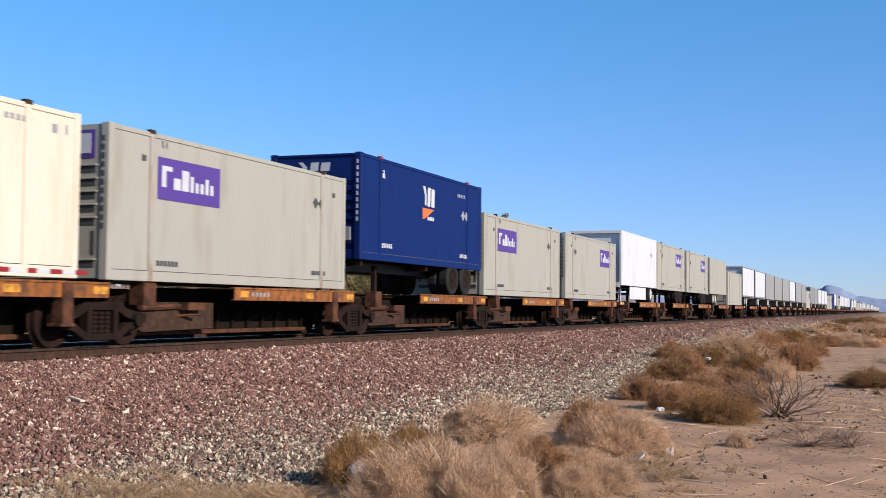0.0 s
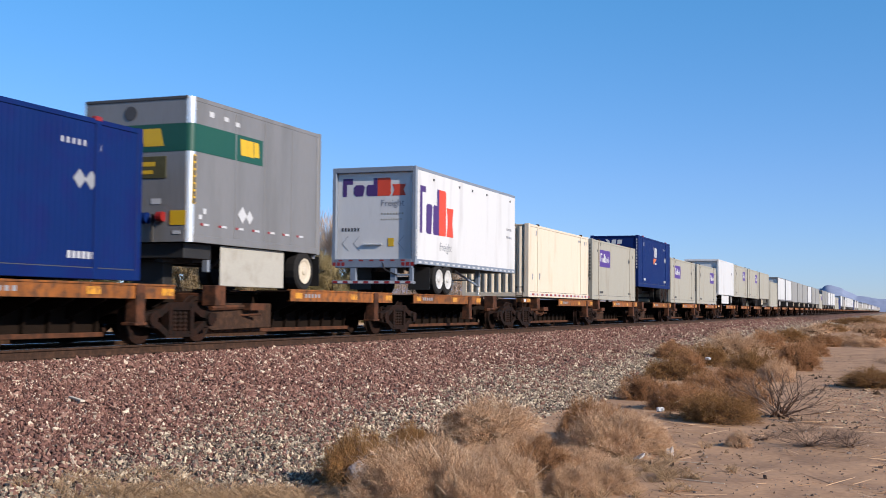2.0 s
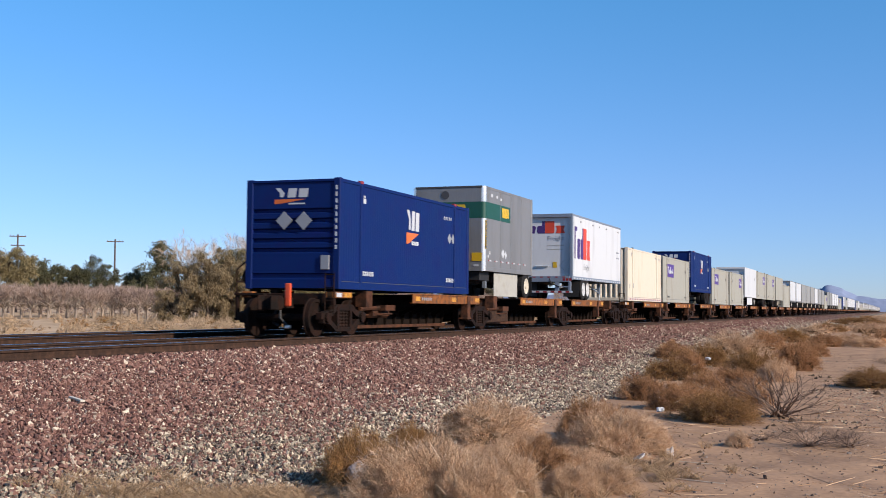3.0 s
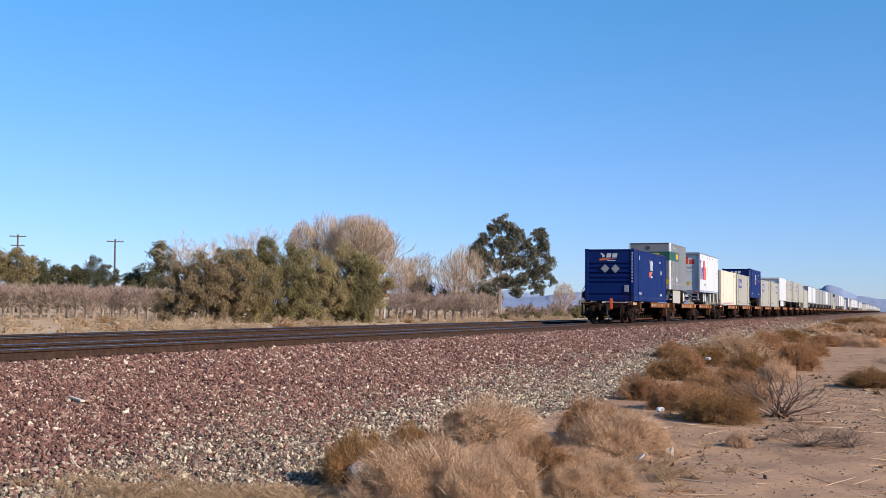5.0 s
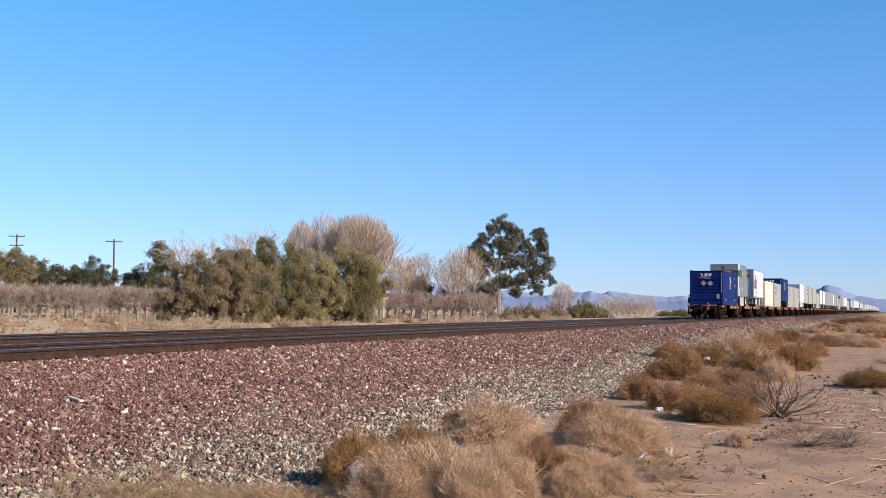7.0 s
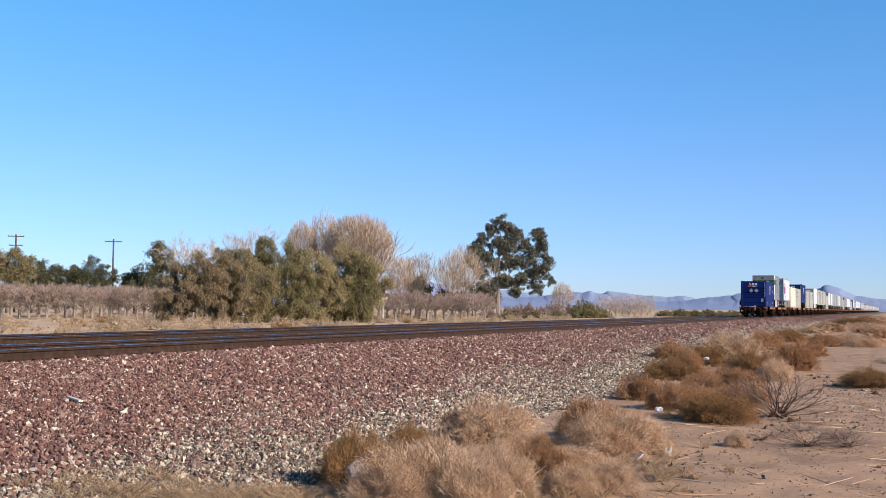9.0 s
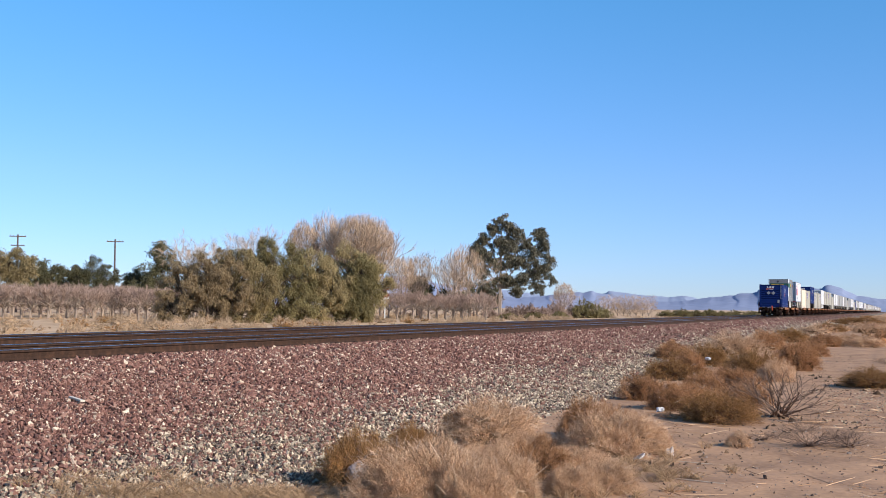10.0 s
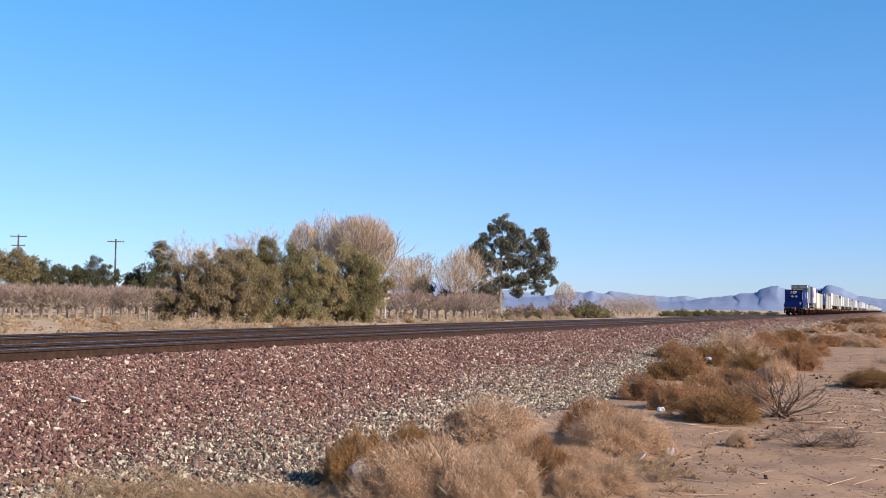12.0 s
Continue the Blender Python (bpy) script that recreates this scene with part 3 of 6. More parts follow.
def platform(flip=False, stub=False, lead=0.0, span=9.25):
    """One platform of an articulated flat car; origin on the rail top under its rear bogie.
    flip: the deck lies at the rear half; stub: it has a coupler end at the rear; lead: its own front bogie."""
    car = thing("rail_car", "rusty brown and orange skeleton rail car platform on the track", "rail car", "rail cars of the freight train")
    a, b = (0.65, 5.9) if flip else (3.75, 8.95)
    part("lower_flange", bevelled(boxes((-0.46, 0.46, 1.2, span - 1.2, 0.13, 0.21)), 0.008), RUSTRED, car, "rusty lower flange")
    bm = boxes((-0.36, -0.33, 1.25, span - 1.25, 0.19, 0.62), (0.33, 0.36, 1.25, span - 1.25, 0.19, 0.62), (-0.27, 0.27, 0.3, span - 0.3, 0.60, 0.90),
               (-0.36, 0.36, -0.35, span - 0.35, 0.90, 0.94))
    part("centre_sill", bevelled(bm, 0.008), SHADED_STEEL, car)
    rib = None
    for i in range(13):
        y = 1.45 + i * 0.58
        if y > span - 1.3:
            break
        if rib is None:
            rib = part("stiffener", prism(bmesh.new(), [(0.36, 0.19), (0.42, 0.22), (0.47, 0.52), (0.47, 0.60), (0.28, 0.62), (0.36, 0.55)], "y", -0.02, 0.02), SHADED_STEEL, car)
            rib.location.y = y
        else:
            again(rib, car, pose(0, y, 0))
        again(rib, car, pose(0, y, 0, 0, 0, 180))
    part("deck", bevelled(boxes((-1.18, -0.36, a, b, 0.965, 0.995), (0.36, 1.18, a, b, 0.965, 0.995)), 0.006), GRIME, car)
    sill = None
    for s in (-1, 1):
        if sill is None:
            bm = boxes((1.16, 1.185, a, b, 0.77, 0.99), (1.10, 1.20, a - 0.01, b + 0.01, 0.985, 1.02), (1.10, 1.16, a, b, 0.77, 0.785))
            sill = part("side_sill", bevelled(bm, 0.004), ORANGE, car, "worn orange painted side sill")
        else:
            again(sill, car, pose(0, a + b, 0, 0, 0, 180))
    bracket = None
    for i in range(7):
        y = a + 0.25 + i * (b - a - 0.5) / 6
        if bracket is None:
            bracket = part("deck_bracket", prism(bmesh.new(), [(0.27, 0.42), (0.36, 0.42), (1.15, 0.74), (1.15, 0.96), (0.27, 0.96)], "y", -0.012, 0.012), SHADED_STEEL, car)
            bracket.location.y = y
        else:
            again(bracket, car, pose(0, y, 0))
        again(bracket, car, pose(0, y, 0, 0, 0, 180))
    for y, w in ((a + 0.35, 0.3), (a + (b - a) * 0.58, 0.34), (b - 0.2, 0.36)):
        o = part("reflector", bevelled(boxes((1.185, 1.19, y - w / 2, y + w / 2, 0.83, 0.95)), 0.002), YELLOW, car, "yellow reflective strip")
    for i in range(5):
        part("figure", side_shape([quad(a + 0.62 + i * 0.15, a + 0.70 + i * 0.15, 0.85, 0.93)], 1.186), DIM, car, "faded white figures")
    post_y = b - 1.0
    bm = boxes((1.0, 1.22, post_y - 0.12, post_y + 0.12, 0.35, 1.0), (0.95, 1.23, post_y - 0.16, post_y + 0.16, 0.33, 0.38))
    post = part("support_post", bevelled(bm, 0.01), RUSTRED, car)
    again(post, car, pose(0, 2 * post_y, 0, 0, 0, 180))
    y = (7.2 if flip else 1.05)
    bm = boxes((-1.15, 1.15, y - 0.14, y + 0.14, 0.72, 0.90), (0.9, 1.2, y - 0.17, y + 0.17, 0.66, 1.04), (-1.2, -0.9, y - 0.17, y + 0.17, 0.66, 1.04))
    part("container_pedestal", bevelled(bm, 0.012), RUSTRED, car, "rusty container pedestal")
    bm = bmesh.new()
    rod(bm, (0.8, y + 0.3, 0.62), (0.75, y + 2.1, 0.66), 0.05)
    rod(bm, (0.62, y + 1.2, 0.52), (0.62, y + 2.2, 0.52), 0.13, 10)
    rod(bm, (0.3, y + 0.6, 0.45), (0.95, y + 1.9, 0.5), 0.025)
    box(bm, 0.7, 0.95, y + 1.5, y + 2.1, 0.58, 0.72)
    part("brake_gear", bm, RUSTRED, car, "rusty brake rods and cylinder")
    if not flip and not stub:
        plate = part("side_plate", bevelled(prism(bmesh.new(), [(1.25, 0.62), (1.45, 0.72), (3.7, 0.72), (3.7, 0.24), (1.5, 0.20), (1.25, 0.28)], "x", 0.72, 0.75), 0.006), RUST, car, "flat rusty side plate")
        again(plate, car, pose(-1.47, 0, 0))
    if stub:
        stub_sill = part("stub_sill", bevelled(boxes((0.95, 1.2, -0.75, 0.1, 0.86, 1.0)), 0.01), ORANGE, car, "worn orange stub sill")
        again(stub_sill, car, pose(-2.15, 0, 0))
        part("end_beam", bevelled(boxes((-1.15, 1.15, -0.74, -0.62, 0.70, 0.96)), 0.01), GRIME, car)
        part("reflector", bevelled(boxes((1.2, 1.206, -0.35, 0.05, 0.88, 0.98)), 0.002), YELLOW, car)
        part("placard", bevelled(boxes((1.2, 1.206, -0.7, -0.45, 0.88, 0.98)), 0.002), PALE, car)
        bm = bmesh.new()
        for x in (0.95, 1.17):
            rod(bm, (x, -0.78, 0.45), (x, -0.78, 1.42), 0.016)
        for z in (0.55, 0.8, 1.1, 1.38):
            rod(bm, (0.95, -0.78, z), (1.17, -0.78, z), 0.014)
        part("ladder", bm, GRIME, car)
        bm = boxes((-0.13, 0.13, -1.35, -0.5, 0.62, 0.86))
        prism(bm, [(-0.20, -1.35), (0.20, -1.35), (0.22, -1.62), (0.10, -1.72), (0.04, -1.55), (-0.12, -1.60), (-0.22, -1.72)], "z", 0.58, 0.90)
        part("coupler", bevelled(bm, 0.015), GRIME, car)
    bogie(car, 0.0)
    if lead:
        bogie(car, lead)
    return car


def behind(name, bm, material, parent, label=""):
    """A part of the last car's end, close behind its load."""
    o = part(name, bm, material, parent, label)
    o.location.y = 0.62
    return o


def tail_end(car):
    """What only the last car carries: brake wheel, hoses, marker flag."""
    bm = bmesh.new()
    rod(bm, (-1.12, -1.05, 1.35), (-1.12, -0.98, 1.35), 0.26, 16)
    box(bm, -1.24, -1.0, -0.98, -0.84, 0.75, 1.6)
    behind("brake_stand", bm, GRIME, car, "rusty hand brake stand")
    behind("end_platform", bevelled(boxes((-1.32, -0.55, -1.5, -0.62, 0.90, 0.96), (-1.30, -1.22, -1.48, -1.40, 0.38, 0.90), (-1.30, -1.22, -0.80, -0.72, 0.38, 0.90), (-1.32, -1.18, -1.5, -0.7, 0.34, 0.40)), 0.008), GRIME, car, "dark grated end platform with a step")
    bm = bmesh.new()
    for a, b in (((-1.28, -1.46, 0.96), (-1.28, -1.46, 1.5)), ((-1.28, -1.46, 1.5), (-1.28, -0.9, 1.78)), ((-1.28, -0.9, 1.78), (-1.28, -0.66, 1.4)), ((-1.28, -1.46, 1.22), (-1.28, -0.7, 1.22))):
        rod(bm, a, b, 0.02)
    behind("handrail", bm, GRIME, car)
    behind("marker_flag", bevelled(boxes((0.14, 0.28, -1.78, -1.70, 0.66, 1.18)), 0.03, 2), FLAG, car, "orange end-of-train marker")
    bm = bmesh.new()
    rod(bm, (0, -1.72, 0.86), (0.02, -1.74, 0.4), 0.035)
    rod(bm, (0.02, -1.74, 0.4), (0.2, -1.7, 0.22), 0.03)
    rod(bm, (-0.3, -1.3, 0.7), (-0.36, -1.4, 0.3), 0.03)
    rod(bm, (-0.36, -1.4, 0.3), (-0.1, -1.55, 0.22), 0.03)
    behind("air_hose", bm, BLACK, car)
    behind("glad_hand", bevelled(boxes((0.12, 0.26, -1.76, -1.64, 0.17, 0.25)), 0.02), BRIGHT, car, "bright metal hose coupling")
    box_bm = boxes((-0.62, -0.42, -1.1, -0.85, 0.6, 1.05))
    behind("uncoupling_lever", bevelled(box_bm, 0.02), GRIME, car)


def ribbed(y0, y1, z0, z1, x, deep, pitch):
    """Upright shallow ribs in a sheet on the plane x."""
    prof, y = [], y0
    while y < y1 - pitch:
        prof += [(y, x), (y + pitch * 0.55, x), (y + pitch * 0.65, x - deep), (y + pitch * 0.9, x - deep)]
        y += pitch
    prof += [(y, x), (y1, x)]
    verts = [(p, q, z) for z in (z0, z1) for q, p in prof]
    k = len(prof)
    return verts, [], [(i, i + 1, k + i + 1, k + i) for i in range(k - 1)]


def slatted(x0, x1, y, steps):
    """Level ribs in an end wall: steps of (z, set back)."""
    verts = [(x, y + d, z) for x in (x0, x1) for z, d in steps]
    k = len(steps)
    return verts, [], [(i, k + i, k + i + 1, i + 1) for i in range(k - 1)]


def container(label, paint, length=8.53, high=2.5, rear="slats", pitch=0.16, deep=0.012, caps=None, wide=1.2, light=False, posts=None):
    """A 28-foot container; origin under the middle of its rear end, +x is the side that faces the verge."""
    c = thing("container", label, "container", "loads of the freight train")
    w, L, H = wide, length, high
    rail = part("bottom_rail", bevelled(boxes((w - 0.06, w, 0.13, L - 0.13, 0.0, 0.17)), 0.008), paint, c)
    again(rail, c, pose(0, L, 0, 0, 0, 180))
    rail = part("top_rail", bevelled(boxes((w - 0.06, w, 0.13, L - 0.13, H - 0.08, H)), 0.008), paint, c)
    again(rail, c, pose(0, L, 0, 0, 0, 180))
    post = part("corner_post", bevelled(boxes((w - 0.16, w + 0.004, 0, 0.14, 0, H + 0.015)), 0.012), paint, c)
    for m in (pose(0, L, 0, 0, 0, 180), pose(-2 * w + 0.156, 0, 0), pose(2 * w - 0.156, L, 0, 0, 0, 180)):
        again(post, c, m)
    side = part("side_panel", ribbed(0.13, L - 0.13, 0.165, H - 0.075, w - 0.015, deep, pitch), paint, c)
    again(side, c, pose(0, L, 0, 0, 0, 180))
    if not light:
        # dark strip that paints the shadow of the gap above the bottom rail
        seam = part("rail_seam", boxes((w - 0.03, w - 0.011, 0.14, L - 0.14, 0.168, 0.184)), DARK, c, "dark strip painting the shadow gap over the base rail")
        again(seam, c, pose(0, L, 0, 0, 0, 180))
    if light:
        part("roof", bevelled(boxes((-w + 0.05, w - 0.05, 0.05, L - 0.05, H - 0.045, H - 0.01)), 0.006), paint, c)
        part("rear_wall", boxes((-w + 0.15, w - 0.15, 0.02, 0.07, 0.02, H - 0.01)), paint, c)
        part("floor", boxes((-w + 0.05, w - 0.05, 0.05, L - 0.05, 0.06, 0.12)), BLACK, c)
        return c
    mid = part("lifting_post", bevelled(boxes((w - 0.05, w + 0.008, 1.10, 1.22, 0.0, H + 0.01)), 0.006), posts or paint, c)
    for m in (pose(0, L - 2.32, 0), pose(0, L, 0, 0, 0, 180), pose(0, 2.32, 0, 0, 0, 180)):
        again(mid, c, m)
    cap = part("lifting_cap", bevelled(boxes((w - 0.08, w + 0.012, 1.08, 1.24, H - 0.03, H + 0.045)), 0.008), caps or paint, c)
    for m in (pose(0, L - 2.32, 0), pose(0, L, 0, 0, 0, 180), pose(0, 2.32, 0, 0, 0, 180)):
        again(cap, c, m)
    part("roof", bevelled(boxes((-w + 0.05, w - 0.05, 0.05, L - 0.05, H - 0.045, H - 0.01)), 0.006), paint, c)
    part("floor", boxes((-w + 0.05, w - 0.05, 0.05, L - 0.05, 0.06, 0.12)), BLACK, c)
    part("front_wall", boxes((-w + 0.15, w - 0.15, L - 0.07, L - 0.03, 0.02, H - 0.02)), paint, c)
    if rear == "slats":
        steps = [(0.02, 0.02), (0.22, 0.02), (0.24, 0.06), (0.34, 0.06), (0.36, 0.02), (0.78, 0.03)]
        for i in range(5):
            z = 0.82 + i * 0.225
            steps += [(z, 0.03), (z + 0.03, 0.09), (z + 0.09, 0.09), (z + 0.12, 0.03)]
        steps += [(1.94, 0.03), (2.42, 0.03), (2.44, 0.0), (H - 0.01, 0.0)]
        part("rear_wall", slatted(-w + 0.14, w - 0.14, 0.0, steps), paint, c)
    elif rear == "columns":
        part("rear_wall", boxes((-w + 0.15, w - 0.15, 0.10, 0.13, 0.02, H - 0.02)), paint, c)
        col = None
        for i in range(8):
            x = -0.88 + i * 0.25
            if col is None:
                col = part("rear_stiffener", rod(bmesh.new(), (0, 0.09, 0.15), (0, 0.09, H - 0.1), 0.095, 12), paint, c)
                col.location.x = x
            else:
                again(col, c, pose(x, 0, 0))
        part("rear_sill", bevelled(boxes((-w + 0.15, w - 0.15, 0.0, 0.12, 0.0, 0.15)), 0.01), paint, c)
    else:
        part("rear_wall", bevelled(boxes((-w + 0.15, w - 0.15, 0.02, 0.07, 0.02, H - 0.01)), 0.008), paint, c)
        for z in (0.25, 0.92, 1.13, 1.34, 1.55, 1.76):
            part("rear_slot", boxes((-0.94, 0.94, 0.012, 0.03, z - 0.05, z + 0.05)), DARK, c, "dark slot in the rear wall")
            part("slot_lip", bevelled(boxes((-0.98, 0.98, -0.015, 0.03, z + 0.055, z + 0.085)), 0.006), paint, c)
        for a, b in ((-0.94, -0.88), (0.88, 0.94)):
            part("rear_slot", boxes((a, b, 0.012, 0.03, 0.40, 0.78)), DARK, c, "dark slot in the rear wall")
        part("rear_patch", boxes((-0.92, 0.92, 0.008, 0.03, 1.95, 2.40)), PURPLE, c, "purple painted patch")
        part("rear_patch_field", boxes((-0.84, 0.84, 0.002, 0.02, 2.02, 2.34)), PALE, c, "pale worn field on the patch")
    return c


def pieces(name, outlines, at, material, parent, label="", end=False, thick=0.004):
    """Flat marks, each an object of its own."""
    for o in outlines:
        part(name, end_shape([o], at, thick) if end else side_shape([o], at, thick), material, parent, label)


def blue_marks(c):
    w = 1.2
    pieces("emblem", [[(3.88, 2.10), (4.05, 2.10), (4.14, 1.86), (4.14, 1.60), (4.03, 1.60), (4.03, 1.86)],
                               quad(4.20, 4.40, 1.58, 2.09, 0.03), quad(4.47, 4.70, 1.58, 2.07, 0.02)], w - 0.012, PALE, c, "white emblem blocks")
    pieces("emblem_wedge", [[(3.87, 1.52), (4.70, 1.52), (4.05, 1.25), (3.87, 1.22)]], w - 0.012, FLAME, c, "orange wedge")
    pieces("marking", bars(4.22, 1.21, 4, 0.09, 0.10, 0.03), w - 0.012, PALE, c)
    pieces("marking", bars(1.28, 0.33, 6, 0.06, 0.11, 0.045) + bars(6.72, 0.31, 6, 0.065, 0.11, 0.05) + bars(6.52, 2.04, 5, 0.04, 0.09, 0.09)
                               + [quad(1.27, 1.40, 2.03, 2.15), quad(1.29, 1.38, 2.17, 2.22), quad(7.36, 7.45, 2.0, 2.12), quad(7.38, 7.43, 2.14, 2.18)], w - 0.011, PALE, c, "white figures")
    pieces("placard", [diamond(6.96, 1.53, 0.15), diamond(7.24, 1.53, 0.15)], w - 0.012, DIM, c, "grey diamond placard holders")
    pieces("rear_emblem", [[(-0.46, 2.31), (-0.34, 2.31), (-0.22, 2.19), (-0.25, 2.10), (-0.34, 2.10), (-0.35, 2.2)], quad(-0.15, 0.06, 2.09, 2.30, 0.03), quad(0.13, 0.36, 2.09, 2.29, 0.03)], 0.03, PALE, c, "white emblem blocks", end=True)
    pieces("rear_wedge", [[(-0.48, 2.05), (0.34, 2.05), (-0.2, 1.97), (-0.48, 1.94)]], 0.03, FLAME, c, "orange wedge", end=True)
    pieces("marking", [quad(-0.12, 0.30, 1.93, 1.965)], 0.03, PALE, c, end=True)
    pieces("placard", [diamond(-0.20, 1.56, 0.21), diamond(0.30, 1.55, 0.21)], -0.005, DIM, c, "grey diamond placard holders", end=True, thick=0.02)
    part("data_plate", bevelled(boxes((0.74, 0.95, -0.02, 0.02, 0.44, 0.76)), 0.006), DIM, c, "bare metal data plate")
    pieces("marking", bars(1.09, 2.34, 10, 0.05, 0.095, 0.055, True), -0.001, PALE, c, "column of white figures", end=True)


def tan_marks(c, patch_at, high_patch=2.12):
    w = 1.2
    a = patch_at
    pieces("patch", [quad(a, a + 1.95, 1.40, high_patch)], w - 0.012, PURPLE, c, "purple painted patch")
    pieces("emblem", [[(a + 0.12, 1.98), (a + 0.42, 1.98), (a + 0.42, 1.90), (a + 0.24, 1.90), (a + 0.24, 1.62), (a + 0.12, 1.62)],
                               quad(a + 0.47, a + 0.68, 1.60, 1.80), quad(a + 0.72, a + 0.93, 1.60, 1.96)]
                    + [quad(a + 0.98 + i * 0.16, a + 1.08 + i * 0.16, 1.60, 1.78 + 0.1 * (i % 3 == 0)) for i in range(5)], w - 0.007, PALE, c, "white emblem blocks, partly worn off")
    b = 7.10 if a < 4 else 1.30
    pieces("placard", [diamond(b, 1.83, 0.13), diamond(b + 0.26, 1.83, 0.13)], w - 0.012, DARK, c, "grey diamond placard holders")
    pieces("marking", bars(1.34, 0.27, 6, 0.08, 0.09, 0.03) + bars(6.95, 0.28, 6, 0.08, 0.09, 0.03) + [quad(0.88, 1.0, 2.0, 2.1), quad(7.9, 8.02, 2.02, 2.12)]
                               + bars(0.3 + 1.15, 2.28, 2, 0.03, 0.12, 0.08), w - 0.011, DARK, c, "grey figures")
    pieces("marking", bars(1.07, 2.30, 11, 0.05, 0.09, 0.05, True), -0.001, DARK, c, "column of grey figures", end=True)


def cream_marks(c):
    w = 1.2
    red, white = [], []
    y = 0.15
    i = 0
    while y < 8.3:
        (red if i % 2 else white).append(quad(y, y + 0.27, 0.055, 0.125))
        y += 0.28
        i += 1
    pieces("reflective_tape", red, w + 0.001, LAMPRED, c, "red reflective tape")
    pieces("reflective_tape", white, w + 0.001, PALE, c, "white reflective tape")
    pieces("marking", bars(6.7, 2.22, 5, 0.07, 0.08, 0.05) + bars(1.32, 0.62, 1, 0.12, 0.22, 0.1) + bars(0.45, 0.6, 1, 0.12, 0.2, 0.1) + [quad(0.88, 1.0, 2.12, 2.3), quad(7.7, 7.8, 2.15, 2.28)]
                               + [quad(8.0, 8.03, 2.15, 2.3), quad(8.2, 8.23, 2.15, 2.3)], w - 0.011, DIM, c, "faded grey figures")


TYRES = {}


def wheels(parent, x, y, r, rim):
    """A twin wheel on each side: tyre with its rim."""
    if (r, rim.name) not in TYRES:
        prof = [(-0.50, 0.58), (-0.505, 0.9), (-0.47, 1.0), (-0.27, 1.0), (-0.235, 0.9), (-0.20, 0.88), (-0.165, 0.9), (-0.13, 1.0), (0.07, 1.0), (0.105, 0.9), (0.10, 0.62), (0.0, 0.56)]
        a = bpy.data.meshes.new("tyre")
        bm = ring(bmesh.new(), [(u, v * r) for u, v in prof], 18)
        bm.to_mesh(a), bm.free(), a.materials.append(RUBBER)
        b = bpy.data.meshes.new("rim")
        bm = ring(bmesh.new(), [(-0.02, r * 0.57), (0.101, r * 0.61), (0.112, r * 0.64), (0.108, r * 0.56), (0.085, r * 0.46), (0.088, r * 0.22), (0.115, r * 0.18), (0.125, 0.03)], 18)
        bm.to_mesh(b), bm.free(), b.materials.append(rim)
        TYRES[(r, rim.name)] = (a, b)
    a, b = TYRES[(r, rim.name)]
    for s in (0, 180):
        t = new("tyre", a)
        t.parent = parent
        t.matrix_local = pose(-x if s else x, y, r, 0, 0, s)
        t["label"] = "worn black tyres"
        o = new("rim", b)
        o.parent = t
        o["label"] = "painted steel rim"


